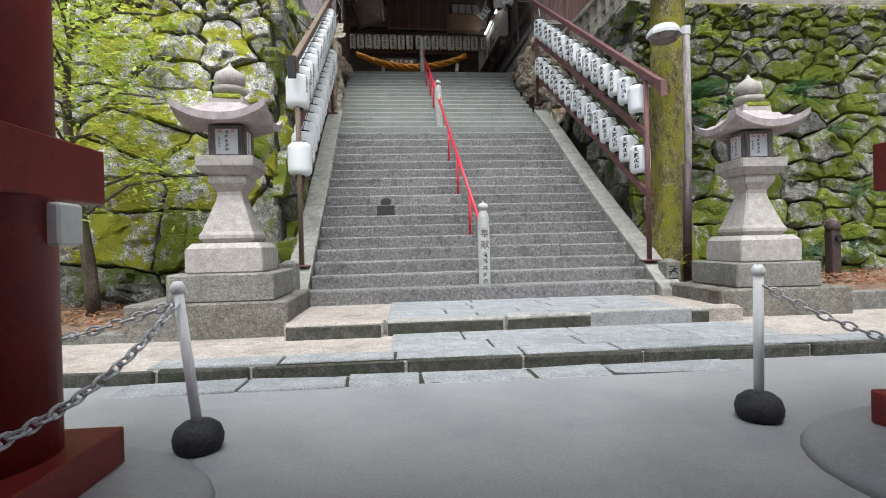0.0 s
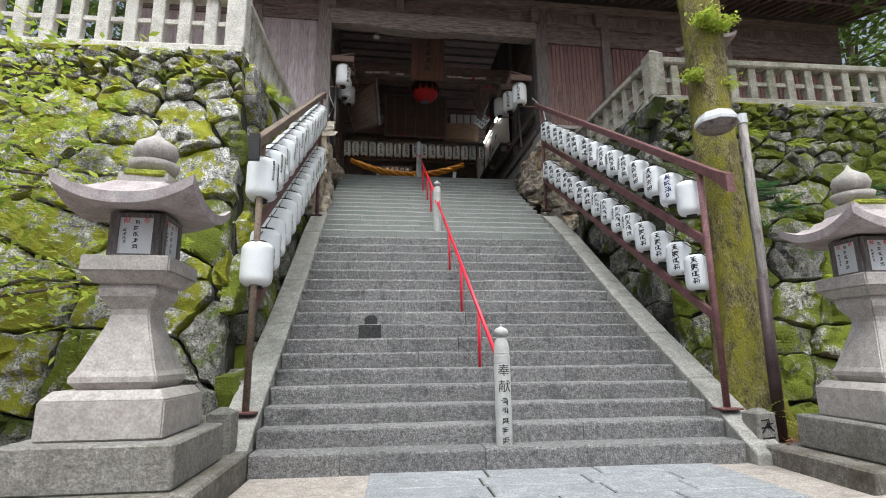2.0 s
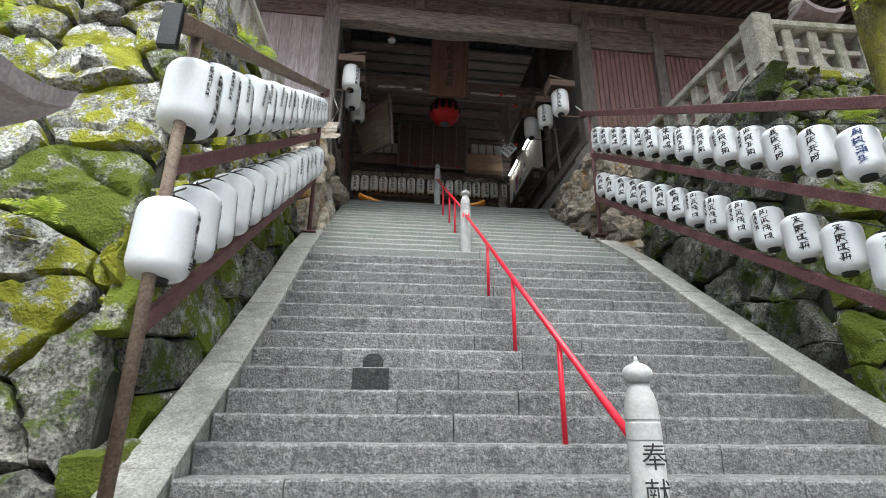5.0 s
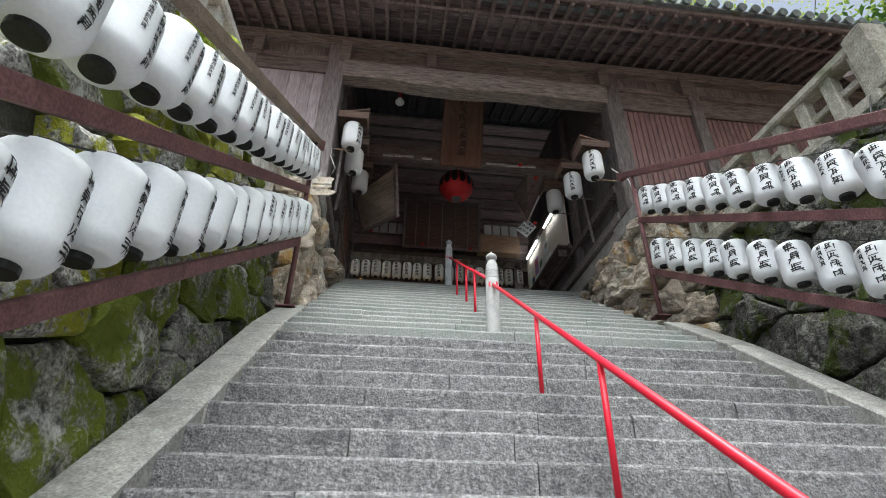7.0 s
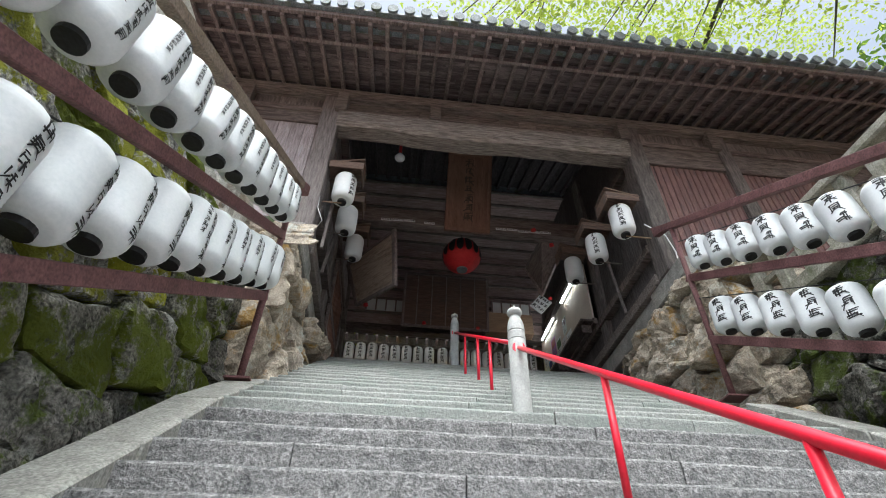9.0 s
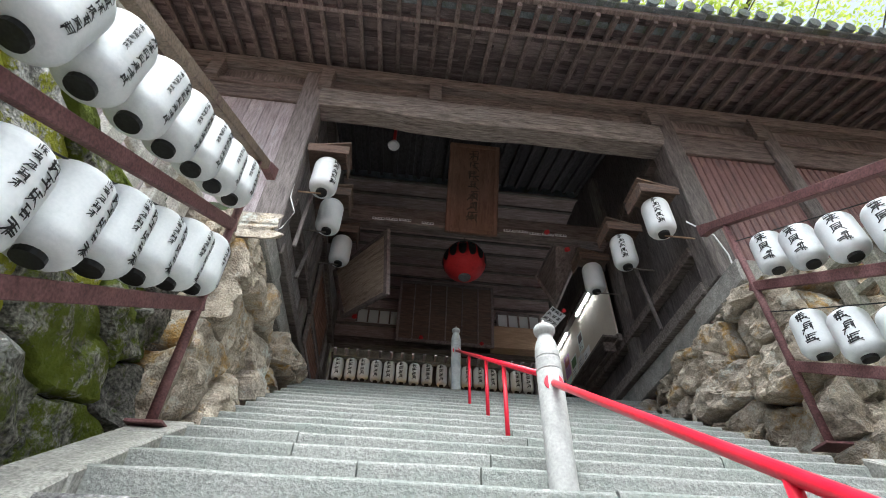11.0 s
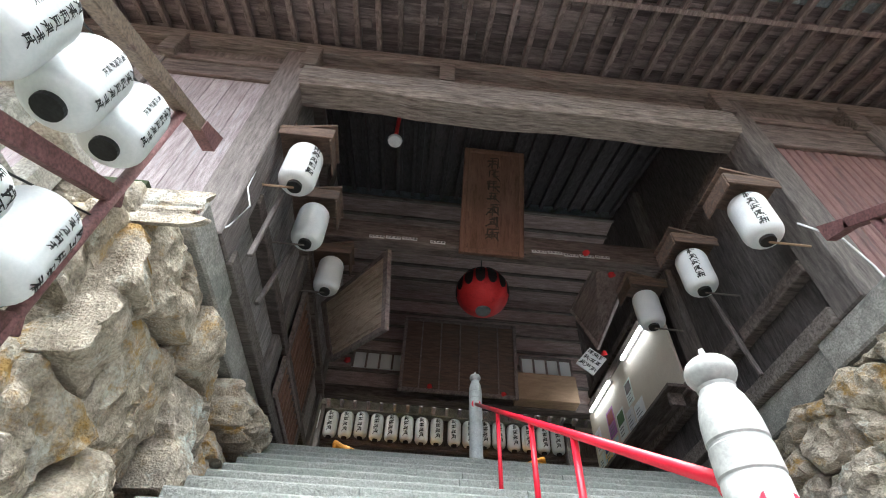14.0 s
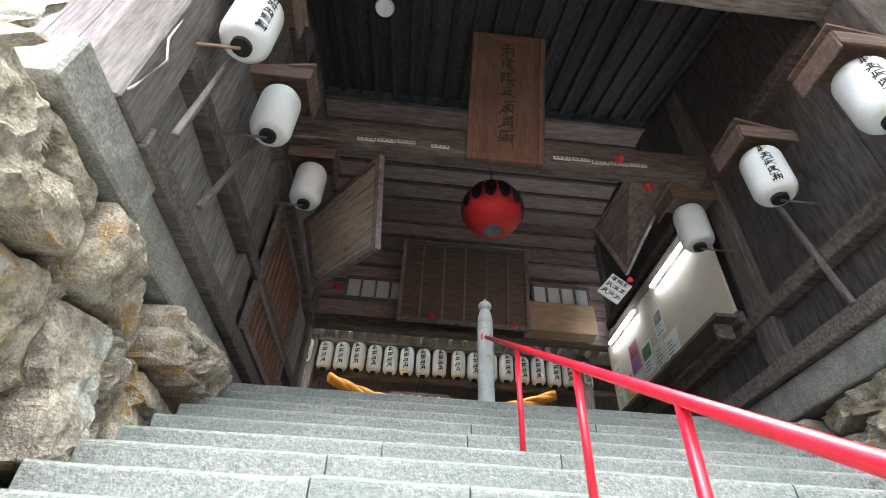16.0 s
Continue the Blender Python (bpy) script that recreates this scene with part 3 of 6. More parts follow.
# ---- stairs ----
b = bmesh.new()
for k in range(1, ALL + 1):
    y, z, xc, hw, turn = nosing(k)
    box((xc - hw, y + 0.06, z - 0.9), (xc + hw, y + 0.5, z - 0.03), 0, None, b)
stairs = tagged(part("stairs", b, M_STEP), "long flight of rough grey granite steps", "stairs", kind="structure")
for k in range(1, ALL):
    y, z, xc, hw, turn = nosing(k)
    y2, z2 = nosing(k + 1)[:2]
    cuts = sorted(rng.uniform(-0.75, 0.75) * hw for _ in range(2 if k % 3 else 3))
    edges = [-hw] + [c for i, c in enumerate(cuts) if i == 0 or c - cuts[i - 1] > 0.4] + [hw]
    prev = nosing(k - 1)[1] if k > 1 else 0.0
    for x0, x1 in zip(edges, edges[1:]):
        tmp = bmesh.new()
        nseg = max(2, round((x1 - x0) / 0.16))
        dy, dz = rng.uniform(-0.008, 0.008), rng.uniform(-0.005, 0.005)
        ring = []
        for i in range(nseg + 1):
            xx = x0 + 0.004 + (x1 - x0 - 0.008) * i / nseg
            worn = 0.012 * noise.noise(Vector((xx * 2.4, k * 3.1, 1))) + 0.006 * noise.noise(Vector((xx * 9, k * 3.1, 5)))
            wz = 0.007 * noise.noise(Vector((xx * 3, k * 2.3, 8))) + dz
            fy = dy + worn
            ring.append([tmp.verts.new((xx, yy, zz)) for yy, zz in ((fy + 0.01, prev - z - 0.02), (fy, -0.03), (fy + 0.002, -0.016 + wz), (fy + 0.016, wz), (y2 - y + 0.03, wz), (y2 - y + 0.03, prev - z - 0.02))])
        for a, c in zip(ring, ring[1:]):
            for i in range(6):
                tmp.faces.new((a[i], c[i], c[(i + 1) % 6], a[(i + 1) % 6]))
        tmp.faces.new(ring[0][::-1])
        tmp.faces.new(ring[-1])
        part("step_block", tmp, M_STEP_MOSS if k > LOW - 1 else M_STEP, stairs, m=pose(xc, y, z, 0, 0, turn))
landing = tagged(part("landing", box((-3.2, 9.66, 5.6), (2.9, 16, LANDING), 0.01), M_STEP_MOSS), "pale stone landing inside the gate", "floor", kind="structure")
part("step_block", box((-2.6, -0.02, -0.25), (2.55, 0.35, 0.0), 0.012), M_STEP_MOSS, landing, m=pose(-0.15, 9.64, LANDING + 0.003, 0, 0, 1.7))

# sloping side slabs of the stairs
for side in (-1, 1):
    string = tagged(part("stair_side_left" if side < 0 else "stair_side_right", box((-0.15, 0.2, -0.3), (0.15, 0.3, 0.0), 0.01, pose(side * 2.55, 0, 0)), M_KERB),
                    "sloping pale granite slabs beside the steps", "stair edge", kind="structure")
    y = -0.12
    while y < 5.85:
        y1 = min(y + rng.uniform(0.75, 1.15), 5.95)
        xa, xb = side * 2.4 + (-0.0375 * y / 1.7), side * 2.4 + (-0.0375 * y1 / 1.7)
        tmp = bmesh.new()
        wide = 0.33
        zs = [(stair_z(max(q, 0.0)) + (0.02 if q > 0 else -0.1)) for q in (y + 0.006, y1 - 0.006)]
        vs = []
        for (yy, zz, xx) in ((y + 0.006, zs[0], xa), (y1 - 0.006, zs[1], xb)):
            for dx, dz in ((0, -0.5), (wide * side, -0.5), (wide * side, 0.0), (0, 0.0)):
                vs.append(tmp.verts.new((xx + dx, yy, zz + dz)))
        for i in range(4):
            tmp.faces.new((vs[i], vs[4 + i], vs[4 + (i + 1) % 4], vs[(i + 1) % 4]))
        tmp.faces.new(vs[:4][::-1])
        tmp.faces.new(vs[4:])
        bmesh.ops.bevel(tmp, geom=tmp.edges[:], offset=0.012, segments=1, affect="EDGES")
        part("side_slab", tmp, M_KERB, string)
        y = y1

# ---- retaining walls ----
def wall_face(wall, origin, along, up, out, width, height, sizes, depth, gap, materials, seed, keep=None, rings=3, fine=0.13, name="stone"):
    """Rubble stones on a plane, as parts of wall."""
    r = random.Random(seed)
    o, a, u, n = Vector(origin), Vector(along).normalized(), Vector(up).normalized(), Vector(out).normalized()
    shift = Vector((seed * 3.7, seed * 1.3, 0))

    def place(p, q, d):
        w = Vector((p, q, 0)) + shift
        p += 0.05 * noise.noise(w * 1.3) + 0.03 * noise.noise(w * 4.1) + 0.022 * noise.noise(w * 11)
        q += 0.05 * noise.noise(w * 1.3 + Vector((9, 4, 7))) + 0.03 * noise.noise(w * 4.1 + Vector((3, 8, 2))) + 0.02 * noise.noise(w * 11 + Vector((5, 5, 5)))
        return o + a * p + u * q + n * d
    for poly in rubble(width, height, sizes, r):
        c = place(sum(p[0] for p in poly) / len(poly), sum(p[1] for p in poly) / len(poly), 0)
        if keep and not keep(c):
            continue
        made = stone_mesh(poly, place, depth * r.uniform(0.7, 1.3), gap, r, rings, fine)
        if made:
            verts, faces, centre = made
            ob = part(name, (verts, faces), (materials(centre, r) if callable(materials) else r.choice(materials)), wall, smooth=True, m=Matrix.Translation(centre))
            ob.data.set_sharp_from_angle(angle=radians(20 if depth > 0.2 else 32))


def slab_wall(name, corners, material, label):
    """A solid behind a wall's stones, from eight corners (front four, then back four)."""
    faces = [(0, 1, 2, 3), (7, 6, 5, 4), (0, 4, 5, 1), (1, 5, 6, 2), (2, 6, 7, 3), (3, 7, 4, 0)]
    return tagged(part(name, (corners, faces), material), label, "wall", kind="structure")


TOP = 5.32
LW, RW = 0.75, 1.95      # y of the foot of the left and right wall
BL, BR = 0.22, 0.16      # their batter
wl = slab_wall("wall_left", [(-12, LW, -0.3), (-2.82, LW, -0.3), (-3.25, LW + BL * TOP, TOP), (-12, LW + BL * TOP, TOP),
                             (-12, 9, -0.3), (-2.82, 9, -0.3), (-3.25, 9, TOP), (-12, 9, TOP)], M_JOINT,
               "tall dry-stone retaining wall, mossy, of large uneven boulders")
wall_face(wl, (-10.6, LW - 0.01, -0.2), (1, 0, 0), (-0.07, BL, 1), (0, -1, BL), 7.76, 5.6,
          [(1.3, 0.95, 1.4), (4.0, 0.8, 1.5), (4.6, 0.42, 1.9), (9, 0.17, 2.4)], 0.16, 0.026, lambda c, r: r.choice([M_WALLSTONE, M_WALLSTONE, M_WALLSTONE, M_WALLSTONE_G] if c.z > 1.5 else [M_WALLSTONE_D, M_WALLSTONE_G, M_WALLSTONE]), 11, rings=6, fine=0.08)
wall_face(wl, (-2.8, LW + 0.02, -0.2), (0, 1, 0), (-0.08, 0, 1), (1, 0, 0.08), 6.0, 5.55,
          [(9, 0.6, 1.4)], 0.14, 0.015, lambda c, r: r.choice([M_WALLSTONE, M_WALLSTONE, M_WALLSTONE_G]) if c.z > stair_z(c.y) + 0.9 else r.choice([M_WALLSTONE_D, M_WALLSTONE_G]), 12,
          keep=lambda c: c.z > stair_z(c.y) - 0.6 and c.y > LW + 0.05 + BL * c.z, rings=5, fine=0.09)
wr = slab_wall("wall_right", [(2.84, RW, -0.3), (12, RW, -0.3), (12, RW + BR * TOP, TOP), (3.4, RW + BR * TOP, TOP),
                              (2.84, 9, -0.3), (12, 9, -0.3), (12, 9, TOP), (3.4, 9, TOP)], M_JOINT,
               "tall dry-stone retaining wall, green with moss and ferns")
wall_face(wr, (2.85, RW - 0.01, -0.2), (1, 0, 0), (0.1, BR, 1), (0, -1, BR), 8.2, 5.55,
          [(1.6, 0.62, 1.4), (4.4, 0.55, 1.5), (9, 0.24, 2.0)], 0.16, 0.024, [M_WALLSTONE_G, M_WALLSTONE_G, M_WALLSTONE_G, M_WALLSTONE_D], 13, rings=5, fine=0.09)
wall_face(wr, (2.82, RW + 0.02, -0.2), (0, 1, 0), (0.1, 0, 1), (-1, 0, 0.1), 4.9, 5.55,
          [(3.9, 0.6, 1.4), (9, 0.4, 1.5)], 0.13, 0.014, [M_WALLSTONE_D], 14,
          keep=lambda c: c.z > stair_z(c.y) - 0.5 and c.y > RW + 0.1 + BR * c.z, rings=5, fine=0.1)
for side, x0, x1, y0 in (("left", -60, -3.3, LW + BL * TOP + 0.25), ("right", 3.45, 60, RW + BR * TOP + 0.2)):
    tagged(part("terrace_" + side, box((x0, y0, TOP - 0.6), (x1, 60, TOP + 0.02)), M_SOIL), "earth terrace above the retaining wall", "ground", kind="structure")

# ---- the gate building: its own axes, front at y = 0 ----
GATE = pose(-0.05, 7.0, 0, 0, 0, 2.1)
HW = 2.68                                   # half the clear width

# rough stone piers below the gate posts
for side in (-1, 1):
    pier = tagged(part("gate_pier_left" if side < 0 else "gate_pier_right", box((2.95 if side > 0 else -3.9, -0.75, 3.0), (3.9 if side > 0 else -2.95, 4.2, 6.5)), M_JOINT, m=GATE),
                  "pier of rough ochre and grey boulders under the gate post", "pier", kind="structure")
    r = random.Random(21 + side)
    def keep_p(c):
        w = GATE @ c
        return w.z > stair_z(w.y) - 0.45
    wall_face(pier, (side * 2.93, -0.85 if side > 0 else 2.9, 3.2), (0, 1 if side > 0 else -1, 0), (side * 0.02, 0, 1), (-side, 0, 0.05), 3.75, 3.14,
              [(9, 0.85, 1.2)], 0.36, 0.03, [M_PIERSTONE, M_PIERSTONE, M_PIERGREY], 31 + side, keep=keep_p, rings=10, fine=0.05, name="boulder")
    wall_face(pier, (-4.2 if side < 0 else 2.85, -0.8, 3.2), (1, 0, 0), (0, 0.05, 1), (0, -1, 0.05), 1.4, 3.08,
              [(9, 0.75, 1.2)], 0.28, 0.03, [M_PIERSTONE, M_PIERSTONE, M_PIERGREY], 41 + side, keep=keep_p, rings=10, fine=0.05, name="boulder")
    xs = sorted((side * 2.7, side * 3.95))
    tagged(part("pier_cap", box((xs[0], -0.42, 6.42), (xs[1], 0.6, 6.74), 0.02, None, None, 0.012), M_CONC, pier), "weathered concrete cap")
    xs = sorted((side * 2.74, side * 3.2))
    part("sill_wall", box((xs[0], 0.55, 6.38), (xs[1], 6.6, 6.72), 0.015), M_CONC, pier, "grey concrete plinth")

gate = thing("gatehouse", GATE, "old weathered timber gatehouse with a tiled roof", "gate")
for x in (-HW - 0.17, HW + 0.17):
    part("post", box((x - 0.17, -0.1, 6.74), (x + 0.17, 0.24, 10.35), 0.015), M_WOODV if x < 0 else M_WOODDKV, gate)
    part("post", box((x - 0.15, 2.3, 6.72), (x + 0.15, 2.6, 11.4), 0.015), M_WOODDKV, gate)
    part("post", box((x - 0.15, 6.0, 6.34), (x + 0.15, 6.3, 11.4), 0.015), M_WOODDKV, gate)
# the great lintel, hewn and a little crooked
tmp = bmesh.new()
ring = []
for i in range(25):
    xx = -HW - 0.02 + (2 * HW + 0.04) * i / 24
    lowz = 9.37 + 0.035 * math.sin(i * 0.5) + 0.03 * noise.noise(Vector((i * 0.4, 0, 2))) + 0.05 * ((i - 12) / 12) ** 2
    fy = -0.16 + 0.02 * noise.noise(Vector((i * 0.5, 4, 2)))
    ring.append([tmp.verts.new((xx, yy, zz)) for yy, zz in ((fy + 0.06, lowz), (fy, lowz + 0.08), (fy, 9.78), (fy + 0.03, 9.82), (0.2, 9.82), (0.2, lowz))])
for a, c in zip(ring, ring[1:]):
    for i in range(6):
        tmp.faces.new((a[i], c[i], c[(i + 1) % 6], a[(i + 1) % 6]))
tmp.faces.new(ring[0][::-1])
tmp.faces.new(ring[-1])
part("lintel", tmp, M_LINTEL, gate, "thick silvered lintel with splits and knots")
part("upper_beam", box((-7.6, -0.13, 10.28), (12.0, 0.17, 10.52), 0.012), M_WOOD, gate)
part("middle_rail", box((-7.5, -0.08, 9.8), (12.0, 0.12, 9.93), 0.01), M_WOODDK, gate)
for x in (-HW, -0.95, HW, -4.4, 4.5):
    part("strut", box((x - 0.1, -0.17, 9.82), (x + 0.1, 0.1, 10.34), 0.01), M_WOOD, gate)
x = -7.4
while x < 11.9:
    w = rng.uniform(0.28, 0.42)
    part("frieze_board", box((x, 0.02, 9.9), (x + w - 0.006, 0.06 + rng.uniform(0, 0.012), 10.3), 0.004), M_WOOD if abs(x) < 3 else M_WOODDKV, gate)
    x += w
# board wall beside the left post, red siding beside the right post
part("wall_sill", box((-7.5, -0.06, 6.76), (-HW - 0.34, 0.12, 6.92), 0.01), M_BOARDGREY, gate)
part("wall_sill", box((HW + 0.34, -0.06, 6.7), (12.0, 0.12, 6.84), 0.01), M_WOOD, gate)
part("wall_rail", box((-7.5, -0.05, 9.5), (-HW - 0.34, 0.12, 9.8), 0.01), M_WOODDK, gate)
part("wall_rail", box((HW + 0.34, -0.05, 9.3), (12.0, 0.12, 9.8), 0.01), M_WOODDK, gate)
x = -7.4
while x < -HW - 0.36:
    w = min(rng.uniform(0.2, 0.27), -HW - 0.345 - x)
    part("wall_board", box((x, 0.0, 6.9), (x + w - 0.005, 0.04 + rng.uniform(0, 0.01), 9.55), 0.003), M_BOARDGREY, gate)
    x += w
x = HW + 0.36
while x < 11.8:
    part("siding_strip", box((x, 0.0, 6.82), (x + 0.105, 0.035, 9.35), 0.012), M_SIDING, gate)
    x += 0.115
part("wall_post", box((4.55, -0.1, 6.7), (4.8, 0.1, 10.3), 0.012), M_WOODDKV, gate)
part("wall_post", box((8.2, -0.1, 5.3), (8.45, 0.1, 10.3), 0.012), M_WOODDKV, gate)
part("lower_wall", box((HW + 0.9, 0.02, 5.2), (12.0, 0.12, 6.72), 0.005), M_WOODDKV, gate)
part("wall_post", box((-4.6, -0.08, 6.76), (-4.4, 0.1, 9.8), 0.012), M_WOODDKV, gate)
# roof: boards, rafters, tiles
EAVE_Y, EAVE_Z, SLOPE, RIDGE_Y = -1.62, 10.3, 0.34, 3.3
def roof_z(y):
    return EAVE_Z + SLOPE * (y - EAVE_Y) if y <= RIDGE_Y else EAVE_Z + SLOPE * (2 * RIDGE_Y - EAVE_Y - y)
xb = -8.0
while xb < 12.8:
    w = rng.uniform(0.3, 0.5)
    q, s = (xb + w / 2, 0.1, roof_z(0.1) + 0.07), (xb + w / 2, RIDGE_Y, roof_z(RIDGE_Y) + 0.07)
    part("inner_roof_board", beam(q, s, w - 0.006, 0.03, 0.0), M_ROOFSHADE, gate)
    xb += w
yb, depth = EAVE_Y, 0.145
while yb < 0.1:
    xb = -8.0 - rng.random()
    while xb < 12.8:
        ln = rng.uniform(1.1, 2.3)
        b = box((0, 0, -0.012), (min(ln, 12.8 - xb) - 0.006, depth + 0.01, 0.012), 0.003, pose(0, 0, 0, math.degrees(math.atan(SLOPE)) - 2.0, 0, 0))
        part("roof_board", b, M_EAVEBOARD, gate, m=pose(xb, yb, roof_z(yb) + 0.07 + rng.uniform(-0.004, 0.004)))
        xb += ln
    yb += depth
b = bmesh.new()
for p, q in (((0.2, EAVE_Y, EAVE_Z + 0.15), (0.2, RIDGE_Y, roof_z(RIDGE_Y) + 0.15)), ((0.2, RIDGE_Y, roof_z(RIDGE_Y) + 0.15), (0.2, 6.35, roof_z(RIDGE_Y) + 0.05))):
    beam((2.4, *p[1:]), (2.4, *q[1:]), 20.8, 0.1, 0.0, b)
part("roof", b, M_TILE, gate, "grey clay tile roof")
x = -8.0
raf = None
while x <= 12.8:
    p, q, s = (0, EAVE_Y + 0.04, EAVE_Z), (0, 0.1, roof_z(0.1)), (0, RIDGE_Y, roof_z(RIDGE_Y))
    if raf is None:
        raf = part("rafter", beam(p, q, 0.07, 0.1, 0.006), M_RAFTER, gate, m=pose(x, 0, 0))
        inner = part("inner_rafter", beam(q, s, 0.07, 0.1, 0.006), M_ROOFSHADE, gate, m=pose(x, 0, 0))
    else:
        share("rafter", raf.data, gate, pose(x, 0, 0))
        if abs(x) < 3.2:
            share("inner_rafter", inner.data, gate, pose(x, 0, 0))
    x += 0.29
part("eave_batten", box((-8.1, EAVE_Y - 0.02, EAVE_Z + 0.02), (12.8, EAVE_Y + 0.05, EAVE_Z + 0.12), 0.008), M_RAFTER, gate)
part("eave_batten", box((-8.1, EAVE_Y + 0.5, EAVE_Z + 0.11), (12.8, EAVE_Y + 0.56, EAVE_Z + 0.22), 0.0), M_RAFTER, gate)
x = -8.0
til = None
while x <= 12.8:
    if til is None:
        b = tube([(0, EAVE_Y - 0.16, EAVE_Z + 0.2), (0, EAVE_Y + 2.5, EAVE_Z + 0.2 + 2.66 * SLOPE)], 0.075, 10)
        tube([(0, EAVE_Y - 0.17, EAVE_Z + 0.2), (0, EAVE_Y - 0.12, EAVE_Z + 0.21)], 0.09, 12, b)
        til = part("round_tile", b, M_TILE, gate, m=pose(x, 0, 0))
        b = box((-0.14, EAVE_Y - 0.1, EAVE_Z + 0.12), (0.14, EAVE_Y + 0.3, EAVE_Z + 0.17), 0.01)
        pan = part("pan_tile", b, M_TILE, gate, m=pose(x + 0.14, 0, 0))
    else:
        share("round_tile", til.data, gate, pose(x, 0, 0))
        share("pan_tile", pan.data, gate, pose(x + 0.14, 0, 0))
    x += 0.28
# passage walls; the right one has its shade painted in as darker boards
for side in (-1, 1):
    y = 0.24
    while y < 6.2:
        w = rng.uniform(0.25, 0.4)
        xs = sorted((side * (HW + 0.12), side * (HW + 0.16)))
        part("passage_board", box((xs[0], y, 6.72), (xs[1] + rng.uniform(0, 0.008), y + w - 0.005, roof_z(min(y, RIDGE_Y)) + 0.06), 0.003), M_PASSAGE if side < 0 else M_PASSAGE_SHADE, gate)
        y += w
    for z in ((7.55, 8.95, 10.4) if side < 0 else (7.35, 9.4)):
        xs = sorted((side * (HW - 0.02), side * (HW + 0.12)))
        part("passage_rail", box((xs[0], 0.24, z), (xs[1], 6.2, z + 0.16), 0.01), M_WOODDK, gate)
    xs = sorted((side * (HW - 0.03), side * (HW + 0.14)))
    part("passage_sill", box((xs[0], 0.24, 6.72), (xs[1], 6.2, 6.9), 0.01), M_WOOD, gate)
part("cross_beam", box((-HW - 0.1, 2.3, 9.45), (HW + 0.1, 2.55, 9.86), 0.015), M_WOODDK, gate)
part("cross_beam", box((-HW - 0.1, 6.0, 9.0), (HW + 0.1, 6.25, 9.2), 0.015), M_WOODDK, gate)
z = 11.85
y = 3.36
while y < 6.0:
    part("ceiling_board", box((-HW - 0.1, y, z), (HW + 0.1, y + 0.44, z + 0.03), 0.006), M_REAR, gate)
    part("ceiling_batten", box((-HW - 0.1, y - 0.03, z - 0.06), (HW + 0.1, y + 0.03, z), 0.006), M_WOOD, gate)
    y += 0.45
z = 9.2
while z < 12.0:
    part("rear_board", box((-HW - 0.1, 6.1, z), (HW + 0.1, 6.14, z + 0.39), 0.006), M_REAR, gate)
    part("rear_batten", box((-HW - 0.1, 6.05, z + 0.36), (HW + 0.1, 6.1, z + 0.42), 0.006), M_WOOD, gate)
    z += 0.4


# ---- stone posts and the red handrail ----
def stone_post(m, material, label, h=1.16, r=0.08, signed=True):
    p = thing("stone_post", m, label, "post", "posts along the stairs")
    prof = [(r, 0), (r, 0.66 * h), (r * 0.975, 0.664 * h), (r * 0.975, 0.668 * h), (r * 1.02, 0.673 * h), (r * 1.0, 0.735 * h), (r * 0.955, 0.74 * h), (r * 0.955, 0.746 * h), (r * 1.0, 0.751 * h), (r * 0.97, 0.795 * h),
            (r * 0.9, 0.825 * h), (r * 0.78, 0.855 * h), (r * 0.66, 0.872 * h), (r * 0.62, 0.882 * h), (r * 0.66, 0.89 * h)]
    part("shaft", lathe(prof, 36), material, p, smooth=True).data.set_sharp_from_angle(angle=radians(25))
    ball = [(r * 0.9 * math.cos(radians(e)), (0.932 + 0.046 * math.sin(radians(e))) * h) for e in range(-66, 67, 12)] + [(r * 0.2, 0.979 * h), (r * 0.13, 0.988 * h), (r * 0.09, 1.005 * h)]
    part("ball_finial", lathe(ball, 28), material, p, smooth=True)
    if signed:
        b = bmesh.new()
        for i, (ch, s, zz) in enumerate((("奉", 0.125, 0.7), ("献", 0.125, 0.55))):
            add_text(b, ch, s, pose(0, -r - 0.001, zz, 90, 0, 0))
        for i in range(5):
            scribble(b, 0, 0.41 - 0.09 * i, 0.075, random.Random(50 + i), lambda u, v: Vector((u, -r - 0.0015, v)))
        tagged(part("carved_lettering", b, M_INK, p), kind="stuff")
    return p


def add_text(b, text, size, m):
    """Flat letters of the built-in font, centred, in the plane of m."""
    cu = bpy.data.curves.new("letters", "FONT")
    cu.body, cu.size, cu.align_x, cu.align_y, cu.resolution_u = text, size, "CENTER", "CENTER", 2
    ob = new("letters", cu)
    me = bpy.data.meshes.new_from_object(ob.evaluated_get(bpy.context.evaluated_depsgraph_get()))
    bpy.data.objects.remove(ob)
    vs = [b.verts.new(m @ v.co) for v in me.vertices]
    for p in me.polygons:
        try:
            b.faces.new([vs[i] for i in p.vertices])
        except ValueError:
            pass
    bpy.data.meshes.remove(me)


